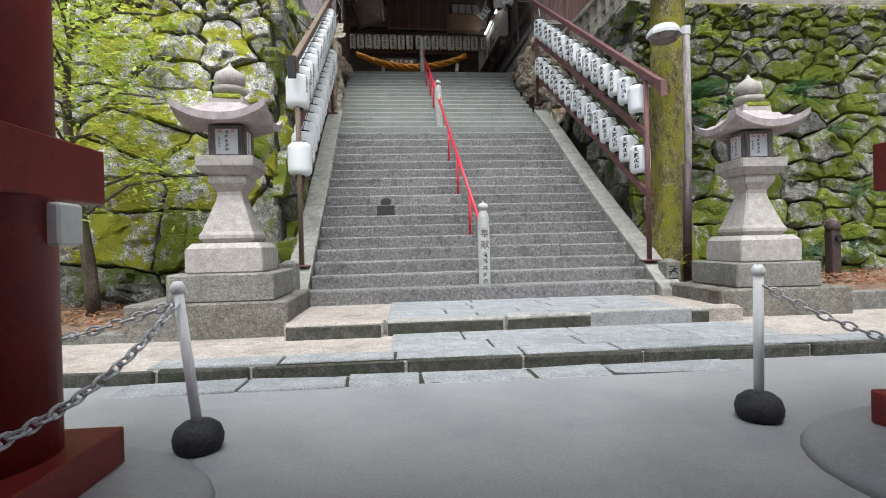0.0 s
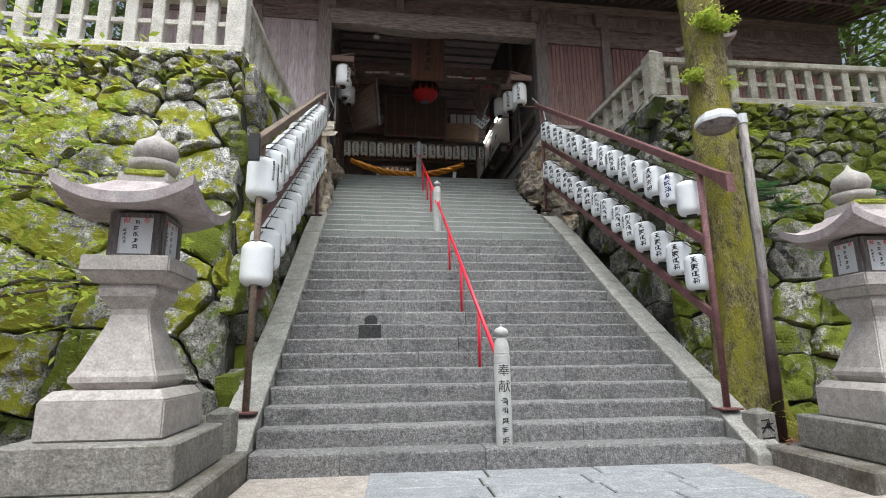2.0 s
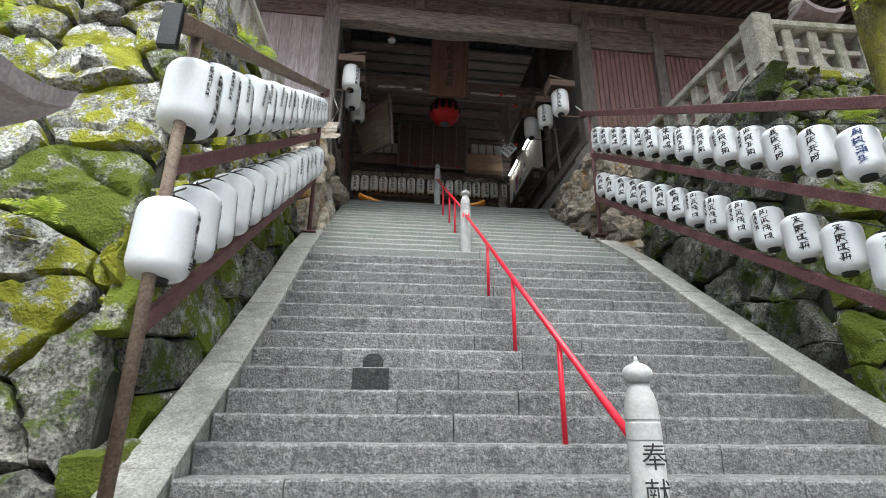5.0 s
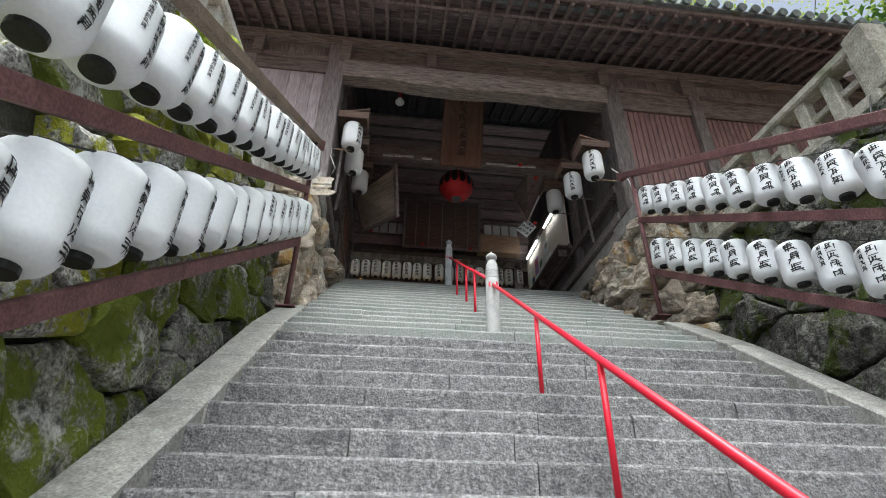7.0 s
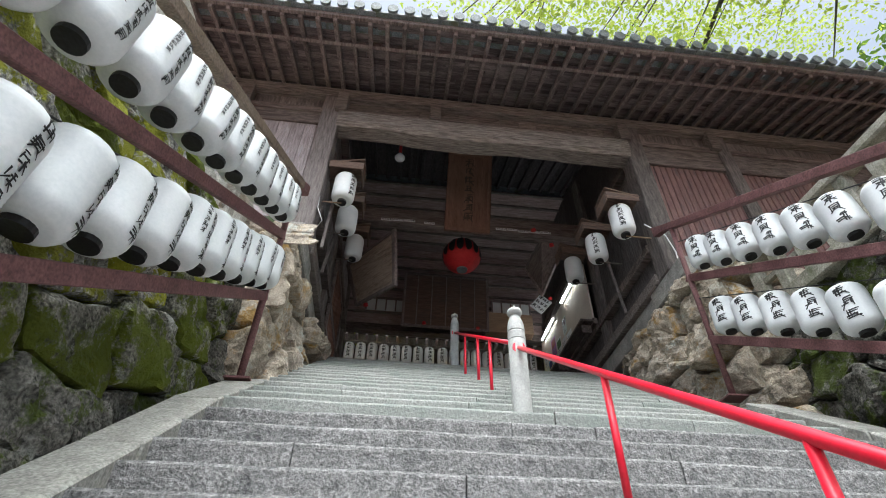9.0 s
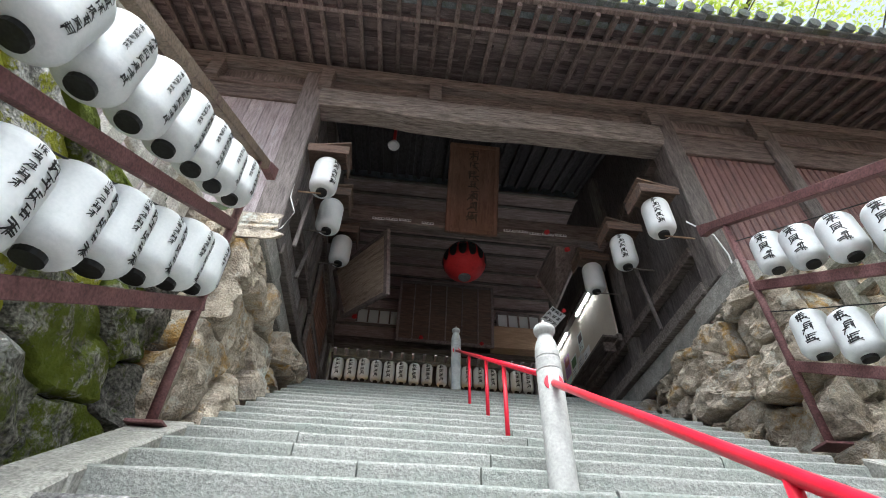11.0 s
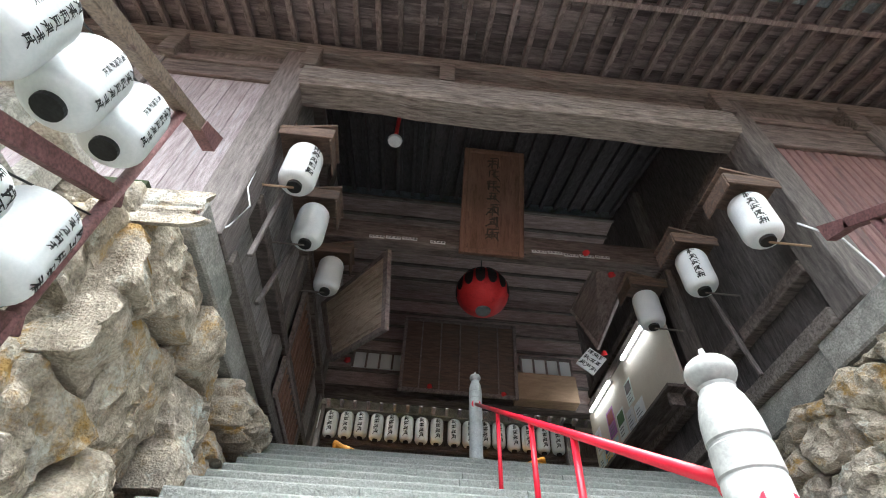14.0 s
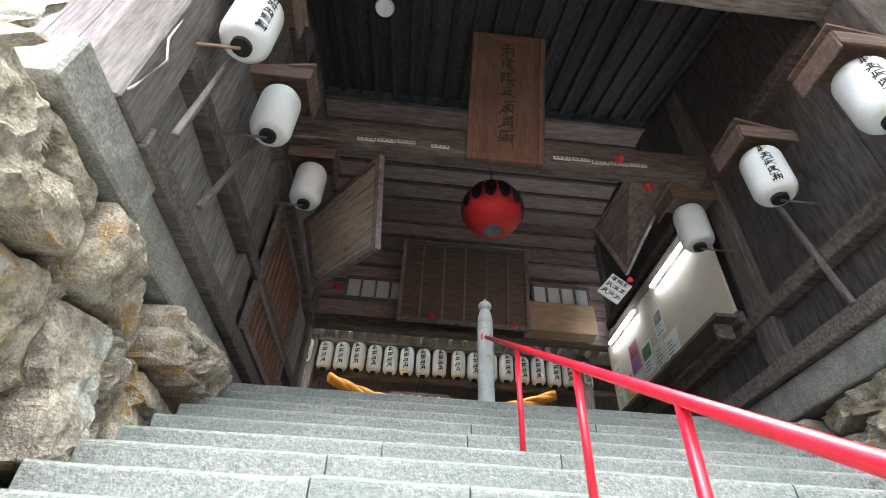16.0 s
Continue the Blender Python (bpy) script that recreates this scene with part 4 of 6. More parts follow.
def scribble(b, cu, cv, size, r, place):
    """A cluster of brush bars as big as one character of writing that cannot be read."""
    s = size * 0.46
    bars = []
    rows = r.randint(3, 4)
    for i in range(rows):
        v = (0.85 - 1.5 * i / rows + r.uniform(-0.12, 0.12)) * s
        half = s * r.uniform(0.3, 1)
        mid = s * r.choice((0, 0, -0.35, 0.35))
        bars.append((max(mid - half, -s), v - 0.05 * s, min(mid + half, s), v + 0.1 * s))
    for u in r.sample((-0.6, -0.25, 0.05, 0.3, 0.62), 2):
        bars.append((u * s, s * r.uniform(0.6, 1), u * s - 0.08 * s, -s * r.uniform(0.1, 0.95)))
    for k in (-1, 1):
        if r.random() < 0.75:
            bars.append((k * 0.1 * s, s * r.uniform(-0.1, 0.3), k * s * 0.95, -s * r.uniform(0.6, 1)))
    if r.random() < 0.6:
        u = s * r.choice((-0.75, 0.75))
        bars.append((u, s * 0.6, u, -s * 0.6))
    for u0, v0, u1, v1 in bars:
        d = math.hypot(u1 - u0, v1 - v0) or 1
        w0, w1 = size * r.uniform(0.04, 0.07), size * r.uniform(0.025, 0.055)
        px, py = -(v1 - v0) / d, (u1 - u0) / d
        n = 3
        for i in range(n):
            t0, t1 = i / n, (i + 1) / n
            quad = []
            for t, sg in ((t0, 1), (t0, -1), (t1, -1), (t1, 1)):
                w = w0 + (w1 - w0) * t
                quad.append(b.verts.new(place(cu + u0 + (u1 - u0) * t + sg * px * w, cv + v0 + (v1 - v0) * t + sg * py * w)))
            b.faces.new(quad)


P1, P2, P3 = Vector((0.0, 0.16, 0.195)), Vector((-0.2, 5.22, 3.51)), Vector((-0.36, 9.72, 6.34))
stone_post(Matrix.Translation(P1), M_POST, "white stone post with ball finial and carved characters")
stone_post(Matrix.Translation(P2), M_POST, "white stone post with a ball finial halfway up the stairs", signed=False)
stone_post(Matrix.Translation(P3), M_POSTGREY, "grey stone post with ball finial atop the stairs", h=1.19, signed=False)
RAILS = [(P1 + Vector((0, 0.05, 0.73)), P2 + Vector((0, -0.06, 0.675)), (1.25, 2.45, 3.58)), (P2 + Vector((0, 0.06, 0.785)), P3 + Vector((0, -0.06, 0.7)), (6.44, 7.23, 8.36))]
for a, c, ys in RAILS:
    rail = thing("handrail", Matrix.Translation(a), "glossy bright red painted steel handrail between stone posts", "handrail", "red handrails")
    part("rail", tube([Vector(), c - a], 0.022, 14), M_RED, rail, smooth=True)
    for e in (Vector(), c - a):
        part("flange", tube([e - Vector((0, 0.012, 0)), e + Vector((0, 0.012, 0))], 0.058, 16), M_RED, rail)
    for y in ys:
        t = (y - a.y) / (c.y - a.y)
        p = a + t * (c - a)
        k = max(q for q in range(1, ALL + 1) if nosing(q)[0] <= y)
        part("baluster", tube([Vector((0, 0, nosing(k)[1] - 0.005)) + Vector((p.x, y, 0)) - a, p - a], 0.019, 12), M_RED, rail, smooth=True)


# ---- stone lanterns ----
def curved_roof(half, lift, thick, top_half, rise):
    """A square lantern roof with upturned corners; from its underside at z = 0."""
    b = bmesh.new()
    n = 12
    def surf(u, v, under):
        d = max(abs(u), abs(v))
        c = abs(u) * abs(v)
        edge = lift * (c ** 2.2)
        if under:
            return Vector((half * u * 0.985, half * v * 0.985, edge + 0.05 * (1 - d)))
        f = max(0.0, (1 - d) / (1 - top_half / half))
        f = min(f, 1.0)
        return Vector((half * u, half * v, thick + edge + rise * (f ** 1.7)))
    for under in (False, True):
        g = [[b.verts.new(surf(-1 + 2 * i / n, -1 + 2 * j / n, under)) for j in range(n + 1)] for i in range(n + 1)]
        for i in range(n):
            for j in range(n):
                b.faces.new((g[i][j], g[i + 1][j], g[i + 1][j + 1], g[i][j + 1]))
        if under:
            lowg = g
        else:
            topg = g
    for k in range(n):
        for (i, j), (p, q) in (((k, 0), (k + 1, 0)), ((k, n), (k + 1, n)), ((0, k), (0, k + 1)), ((n, k), (n, k + 1))):
            b.faces.new((topg[i][j], topg[p][q], lowg[p][q], lowg[i][j]))
    return b


def square_turned(profile):
    """A square body with moulded sides; profile: (half width, height) from bottom to top."""
    b = bmesh.new()
    rings = [[b.verts.new((sx * a, sy * a, z)) for sx, sy in ((-1, -1), (1, -1), (1, 1), (-1, 1))] for a, z in profile]
    for p, q in zip(rings, rings[1:]):
        for k in range(4):
            b.faces.new((p[k], p[(k + 1) % 4], q[(k + 1) % 4], q[k]))
    b.faces.new(rings[0][::-1])
    b.faces.new(rings[-1])
    bmesh.ops.bevel(b, geom=[e for e in b.edges if abs(e.verts[0].co.z - e.verts[1].co.z) > 0.01], offset=0.012, segments=2, affect="EDGES")
    return b


def stone_lantern(m, base, low, label, slim=1.0):
    L = thing("stone_lantern", m @ Matrix.Diagonal((slim, slim, 0.99 if slim < 1 else 1.0, 1.0)), label, "stone lantern", "stone lanterns")
    (x0, x1, y0, y1) = base
    part("lower_plinth", box((x0, y0, low), (x1, y1, 0.22), 0.02, None, None, 0.008), M_PLINTHLOW, L)
    part("middle_plinth", box((-0.54, -0.54, 0.22), (0.54, 0.54, 0.52), 0.016, None, None, 0.006), M_PLINTH, L)
    b = frustum(0.52, 0.78, 0.4, 0.4, bev=0.012)
    frustum(0.78, 0.84, 0.39, 0.34, b)
    part("upper_plinth", b, M_LANSTONE, L)
    part("shaft", square_turned([(0.25, 0.84), (0.29, 0.89), (0.29, 0.93), (0.265, 0.97), (0.15, 1.3), (0.135, 1.37), (0.14, 1.41), (0.2, 1.5), (0.21, 1.55), (0.2, 1.6)]), M_LANSTONE, L)
    part("table", square_turned([(0.2, 1.59), (0.24, 1.6), (0.3, 1.67), (0.305, 1.68), (0.305, 1.78), (0.29, 1.79)]), M_LANSTONE, L)
    fire = part("firebox", frustum(1.78, 2.14, 0.175, 0.175, bev=0.006), M_WOODV, L, "wooden firebox with paper windows")
    for k in range(4):
        t = pose(0, 0, 0, 0, 0, 90 * k)
        part("window_pane", box((-0.12, -0.184, 1.82), (0.12, -0.177, 2.1), 0, t), M_PAPER, fire)
        for lo, hi in (((-0.178, -0.198, 1.785), (-0.12, -0.17, 2.135)), ((0.12, -0.198, 1.785), (0.178, -0.17, 2.135)), ((-0.12, -0.198, 1.785), (0.12, -0.17, 1.82)), ((-0.12, -0.198, 2.1), (0.12, -0.17, 2.135))):
            part("window_bar", box(lo, hi, 0.004, t), M_WOODV, fire)
        b = bmesh.new()
        for i in range(5):
            scribble(b, 0.0, 2.06 - 0.047 * i, 0.045, random.Random(70 + i), lambda u, v: t @ Vector((u, -0.1855, v)))
        for i in range(4):
            scribble(b, -0.08, 2.0 - 0.03 * i, 0.028, random.Random(80 + i), lambda u, v: t @ Vector((u, -0.1855, v)))
        tagged(part("ink_writing", b, M_INK, fire), kind="stuff")
        for u in (-0.07, 0.07):
            b = bmesh.new()
            add_text(b, "奉" if u > 0 else "献", 0.05, t @ pose(u, -0.186, 2.075, 90, 0, 0))
            tagged(part("red_writing", b, M_RED, fire), kind="stuff")
    roof = part("roof", curved_roof(0.485, 0.15, 0.08, 0.18, 0.2), M_LANROOF, L, "flared roof with upturned corners", smooth=False, m=pose(0, 0, 2.13))
    b = frustum(2.38, 2.47, 0.19, 0.18, bev=0.01)
    part("roof_block", b, M_LANSTONE, L)
    part("moss", box((-0.14, -0.2, 2.44), (0.17, 0.08, 2.485), 0.015, None, None, 0.015), M_MOSS, L, "bright moss tuft")
    part("lotus_collar", lathe([(0.08, 2.47), (0.12, 2.49), (0.175, 2.54), (0.19, 2.59), (0.14, 2.6), (0.09, 2.62)], 16), M_LANSTONE, L, smooth=True)
    part("jewel_finial", lathe([(0.1, 2.61), (0.155, 2.64), (0.17, 2.7), (0.145, 2.76), (0.08, 2.8), (0.03, 2.84), (0.005, 2.89)], 18), M_LANSTONE, L, smooth=True)
    return L


stone_lantern(pose(-3.03, -0.87, 0, 0, 0, 2), (-0.93, 0.68, -0.6, 1.1), -0.3, "grey granite stone lantern with flared roof on stepped plinths")
stone_lantern(pose(3.27, -0.72, -0.045, 0, 0, -2), (-0.79, 0.9, -0.6, 0.78), -0.27, "pale granite stone lantern with mossy flared roof on stepped plinths", 0.94)
stone_lantern(pose(5.39, 4.07, 5.335, 0, 0, 8) @ Matrix.Diagonal((0.85, 0.85, 0.93, 1.0)), (-0.6, 0.6, -0.6, 0.6), 0.0, "old stone lantern standing behind the stone fence")
for x, y, z0, lab in ((-2.62, 0.02, 0.22, "small rough stone bollard with a pointed top"), (2.66, 0.16, 0.1, "small inscribed stone bollard beside the stair rail")):
    b = box((-0.11, -0.11, -0.25), (0.11, 0.11, 0.33), 0.01, None, None, 0.006)
    frustum(0.325, 0.37, 0.1, 0.03, b)
    p = thing("stone_bollard", pose(x, y, z0 + 0.02), lab, "bollard", "stone bollards")
    part("shaft", b, M_PLINTH, p)
    if x > 0:
        b = bmesh.new()
        for i in range(2):
            scribble(b, 0, 0.2 - 0.17 * i, 0.15, random.Random(90 + i), lambda u, v: Vector((u, -0.1165, v)))
        tagged(part("carved_lettering", b, M_INK, p), kind="stuff")


# ---- lantern racks and paper lanterns ----
LAN_R = 0.17


def lan_radius(f):
    """Radius of a paper lantern at height f from 0 to 1."""
    e = min(f, 1 - f)
    return LAN_R * (0.55 + 0.45 * math.sqrt(max(0.0, 1 - (1 - min(e / 0.2, 1)) ** 2)))


def lantern_meshes(height, radius, seed, ink, chars, columns=1, face=0.0):
    """Meshes of one paper lantern, bottom at z = 0: body, rings, writing."""
    k = radius / LAN_R
    b = bmesh.new()
    n = 46
    lathe([(0.06 * k, 0.012 * height)] + [(lan_radius((i + 0.5) / n) * k * (1 + (0.013 if i % 2 else -0.013)), height * (0.02 + 0.96 * i / (n - 1))) for i in range(n)], 22, None, b)
    body = part("body", b, M_PAPER, smooth=True)
    b = lathe([(0.058 * k, -0.024 * k), (0.068 * k, -0.024 * k), (0.069 * k, 0.016), (0.04 * k, 0.018), (0.002, 0.018)], 18)
    low = part("bottom_ring", b, M_BLACK)
    b = lathe([(0.09 * k, height - 0.03), (0.09 * k, height + 0.015), (0.06 * k, height + 0.018)], 18)
    top = part("top_ring", b, M_BLACK)
    b = tube([(-0.06 * k, 0, height + 0.01), (-0.03 * k, 0, height + 0.05), (0, 0, height + 0.065), (0.03 * k, 0, height + 0.05), (0.06 * k, 0, height + 0.01)], 0.005, 6)
    hook = part("hanger", b, M_BLACK)
    r = random.Random(seed)
    made = [body, low, top, hook]
    for c in range(columns):
        size = (0.78 if chars < 5 else 0.82) * height / chars * (1.0 if c == 0 else 0.6)
        def place(u, v):
            f = min(max(v / height, 0.02), 0.98)
            rad = lan_radius(f) * k * 1.012 + 0.002
            a = face + (u + (0 if c == 0 else -0.09)) / radius
            return Vector((rad * math.sin(a), -rad * math.cos(a), v))
        for i in range(chars):
            b = bmesh.new()
            scribble(b, 0, height * 0.9 - size * (i + 0.5), size * 1.05, r, place)
            made.append(part("character", b, ink))
    out = [(o.name.split(".")[0], o.data) for o in made]
    for o in made:
        bpy.data.objects.remove(o)
    return out


def paper_lantern(m, kit, label, group):
    p = thing("paper_lantern", m, label, "lantern", group)
    for name, me in kit:
        share(name, me, p, Matrix())
    return p


RACKS = {
    -1: dict(x0=-2.55, x1=-2.74, y0=0.5, y1=5.75, beams=((3.46, 0.635), (2.46, 0.645), (1.52, 0.66)), size=(0.48, 0.17), ys=[0.58 + 0.352 * i for i in range(15)], hang=((2.7, 0.645), (1.74, 0.645))),
    1: dict(x0=2.5, x1=2.5, y0=0.42, y1=6.4, beams=((3.2, 0.645), (2.3, 0.636), (1.44, 0.622)), size=(0.43, 0.15), ys=[0.66 + 0.383 * i for i in range(15)], hang=((2.53, 0.622), (1.62, 0.612))),
}
for side, q in RACKS.items():
    y0, y1 = q["y0"], q["y1"]
    root = thing("lantern_rack", pose(0, 0, 0), "reddish-brown steel rack carrying two rows of paper lanterns", "lantern rack", "lantern racks")
    def rx(y):
        return q["x0"] + (q["x1"] - q["x0"]) * (y - y0) / (y1 - y0)
    for i, (z, s) in enumerate(q["beams"]):
        ya, yb = (y0 - (0.3 if i == 0 else 0.0), y1 + (0.2 if i == 0 else 0.05))
        part("beam", beam((rx(ya), ya, z + s * (ya - y0)), (rx(yb), yb, z + s * (yb - y0)), 0.055 if i else 0.09, 0.1, 0.006), M_RACKTAN if side < 0 and i == 0 else M_RACK, root)
    z, s = q["beams"][0]
    ztop = [z, z + s * (y1 - y0)]
    for yy, zt in ((y0, ztop[0]), (y1, ztop[1])):
        zb = stair_z(yy) + 0.01
        part("post", tube([(rx(yy), yy, zb), (rx(yy), yy, zt)], 0.036, 12), M_RACKTAN if side < 0 and yy == y0 else M_RACK, root, smooth=True)
        part("base_plate", box((rx(yy) - 0.12, yy - 0.1, zb - 0.01), (rx(yy) + 0.12, yy + 0.1, zb + 0.012), 0.003), M_RACK, root)
    if side < 0:
        part("end_plate", box((rx(y0) - 0.055, y0 - 0.34, ztop[0] - 0.4), (rx(y0) + 0.055, y0 - 0.295, ztop[0] - 0.1), 0.004), M_BLACK, root, "dark end plate")
    else:
        # the beam's flared end
        vs = [(rx(y0) + dx, y0 - d, ztop[0] - s * d + dz) for d, dz0, dz1 in ((0.29, -0.055, 0.055), (0.52, -0.13, 0.075)) for dx in (-0.045, 0.045) for dz in (dz0, dz1)]
        part("flared_end", (vs, [(0, 2, 3, 1), (4, 5, 7, 6), (0, 1, 5, 4), (2, 6, 7, 3), (1, 3, 7, 5), (0, 4, 6, 2)]), M_RACK, root)
    vs = [(rx(y1) + dx, y1 + d, ztop[1] + s * d + dz) for d, dz0, dz1 in ((0.18, -0.055, 0.055), (0.42, -0.12, 0.07)) for dx in (-0.045, 0.045) for dz in (dz0, dz1)]
    part("flared_end", (vs, [(0, 1, 3, 2), (4, 6, 7, 5), (0, 4, 5, 1), (2, 3, 7, 6), (1, 5, 7, 3), (0, 2, 6, 4)]), M_RACK, root)
    for row, (z, s) in enumerate(q["hang"]):
        pts = [(rx(y), y, z + s * (y - y0) + q["size"][0] + 0.06) for y in [y0 + (y1 - y0) * i / 20 for i in range(21)]]
        part("cable", tube(pts, 0.006, 6), M_BLACK, root)
        high, wide = q["size"]
        if side < 0 and row == 0:
            kits = [lantern_meshes(high, wide, 90 + v, M_INK, 7, 2) for v in range(3)]
        else:
            kits = [lantern_meshes(high, wide, 100 + 10 * side + row * 3 + v, M_INK, (4, 4, 3)[v] + (side < 0), 2 if v == 1 else 1) for v in range(3)]
        blue = lantern_meshes(high, wide, 140 + side, M_INKBLUE, 4)
        for i, y in enumerate(q["ys"]):
            turn = ((92 if row == 0 else 106) if side < 0 else -50) + rng.uniform(-9, 9)
            kit = kits[0][:4] if side > 0 and row == 0 and i == 0 else blue if side > 0 and row == 0 and i == 1 else kits[min(i // 4, 2) if side > 0 else (0 if i < 9 else 1)]
            paper_lantern(pose(rx(y), y, z + s * (y - y0), rng.uniform(-3, 3), rng.uniform(-3, 3), turn), kit,
                          "white ribbed paper lantern with black writing, hung on rack", "paper lanterns on the racks")


# ---- stone fences on the retaining walls ----
def stone_fence(name_label, p, q, z, h, posts=(True, True), gap=0.36, wide=0.15, material=M_BALU):
    """Balusters, two rails between them and a coping from p to q (x, y)."""
    p, q = Vector((*p, z)), Vector((*q, z))
    d = q - p
    a = math.atan2(d.y, d.x)
    m = Matrix.Translation(p) @ Matrix.Rotation(a, 4, "Z")
    f = thing("stone_fence", m, name_label, "fence", "stone fences")
    n = max(2, round(d.length / gap))
    part("sill", box((-0.12, -0.16, -0.14), (d.length + 0.12, 0.16, 0.06), 0.02, None, None, 0.01), material, f)
    part("coping", box((-0.05, -0.12, h - 0.11), (d.length + 0.05, 0.12, h + 0.02), 0.025), material, f)
    for zz in (0.5 * h,):
        part("rail", box((0, -0.03, zz - 0.04), (d.length, 0.03, zz + 0.04), 0.008), material, f)
    proto = None
    for i in range(n + 1):
        t = pose(d.length * i / n, 0, 0.05)
        if (i == 0 and posts[0]) or (i == n and posts[1]):
            b = box((-0.14, -0.14, 0.0), (0.14, 0.14, h + 0.02), 0.015)
            frustum(h + 0.015, h + 0.12, 0.14, 0.05, b)
            part("corner_post", b, material, f, m=t)
        elif proto is None:
            proto = part("baluster", box((-wide / 2, -0.07, 0.0), (wide / 2, 0.07, h - 0.14), 0.014), material, f, m=t)
        else:
            share("baluster", proto.data, f, t)
    return f


stone_fence("weathered pale stone fence on the mossy retaining wall", (-3.45, 2.1), (-9.5, 2.1), 5.45, 0.98, gap=0.37, wide=0.18)
stone_fence("weathered pale stone fence beside the upper stairs", (-3.42, 2.2), (-3.35, 6.6), 5.45, 0.98, posts=(False, True), gap=0.37, wide=0.18)
stone_fence("weathered grey stone fence on the green retaining wall", (3.5, 2.92), (10.5, 2.92), 5.42, 0.8, gap=0.375, material=M_BALUDK)
stone_fence("weathered grey stone fence leading back to the gatehouse", (3.48, 3.05), (3.2, 6.5), 5.42, 0.8, posts=(False, True), gap=0.375, material=M_BALUDK)

# coping stones and moss along the wall tops
for name, w, xs, y in (("left", wl, (-10.5, -3.25), LW + BL * TOP - 0.02), ("right", wr, (3.4, 10.8), RW + BR * TOP - 0.02)):
    x = xs[0]
    while x < xs[1]:
        ln = min(rng.uniform(0.5, 1.1), xs[1] - x)
        part("coping_stone", box((x, y - 0.1, TOP - 0.1), (x + ln - 0.01, y + 0.35, TOP + 0.03 + rng.uniform(-0.01, 0.02)), 0.03, None, None, 0.02), M_WALLSTONE, w)
        x += ln


def moss_pad(centre, normal, size, seed):
    """A low cushion of moss on a surface."""
    r = random.Random(seed)
    q = Vector(normal).to_track_quat("Z", "Y").to_matrix().to_4x4()
    b = bmesh.new()
    rings = []
    sd = r.uniform(0, 99)
    for k in range(5):
        f = k / 4
        rings.append([b.verts.new((size * (1 - f) * (1 + 0.35 * noise.noise(Vector((3 * math.cos(a), 3 * math.sin(a), sd)))) * math.cos(a) * 1.5,
                                   size * (1 - f) * (1 + 0.35 * noise.noise(Vector((3 * math.cos(a), 3 * math.sin(a), sd)))) * math.sin(a),
                                   0.05 * math.sqrt(f) - 0.02 + 0.012 * r.random())) for a in [2 * math.pi * i / 16 for i in range(16)]])
    for p, c in zip(rings, rings[1:]):
        for i in range(16):
            b.faces.new((p[i], p[(i + 1) % 16], c[(i + 1) % 16], c[i]))
    return part("moss", b, M_MOSS, None, "", True, Matrix.Translation(centre) @ q)


for i in range(13):
    x = -9.5 + 6.2 * rng.random() if i < 7 else 3.6 + 5 * rng.random()
    y = (LW + BL * TOP if i < 7 else RW + BR * TOP) - 0.02
    ob = moss_pad((x, y, TOP + 0.03), (0, -0.25, 1), rng.uniform(0.08, 0.18), 300 + i)
    tagged(ob, "bright yellow-green moss cushion on the wall coping", "moss", "moss cushions")


# ---- ferns and small plants ----
def fern(centre, out, size, seed, material, fronds=14):
    r = random.Random(seed)
    verts, faces = [], []
    o = Vector(out).normalized()
    side = o.cross(Vector((0, 0, 1))).normalized()
    for _ in range(fronds):
        d = (o * r.uniform(0.4, 1) + side * r.uniform(-1, 1) + Vector((0, 0, r.uniform(-0.1, 0.8)))).normalized()
        ln = size * r.uniform(0.5, 1)
        p = Vector()
        n = 9
        for i in range(n):
            d = (d + Vector((0, 0, -0.13))).normalized()
            p = p + d * ln / n
            w = d.cross(Vector((0, 0, 1))).normalized()
            for s in (-1, 1):
                l2 = 0.3 * ln * math.sin(math.pi * (i + 1) / (n + 1.5)) + 0.01
                tip = p + w * s * l2 + d * l2 * 0.3 + Vector((0, 0, -0.15 * l2))
                k = len(verts)
                verts += [p - d * ln / n * 0.4, p + (tip - p) * 0.5 - d * ln / n * 0.35, tip, p + (tip - p) * 0.5 + d * ln / n * 0.4]
                faces.append((k, k + 1, k + 2, k + 3))
    return part("fronds", (verts, faces), material, thing("fern", Matrix.Translation(centre), "green fern growing from the joints of the wall", "fern", "ferns on the walls"))


def lwall(x, z):
    return (x, LW + BL * z - 0.26, z)


def rwall(x, z):
    return (x, RW + BR * z - 0.26, z)


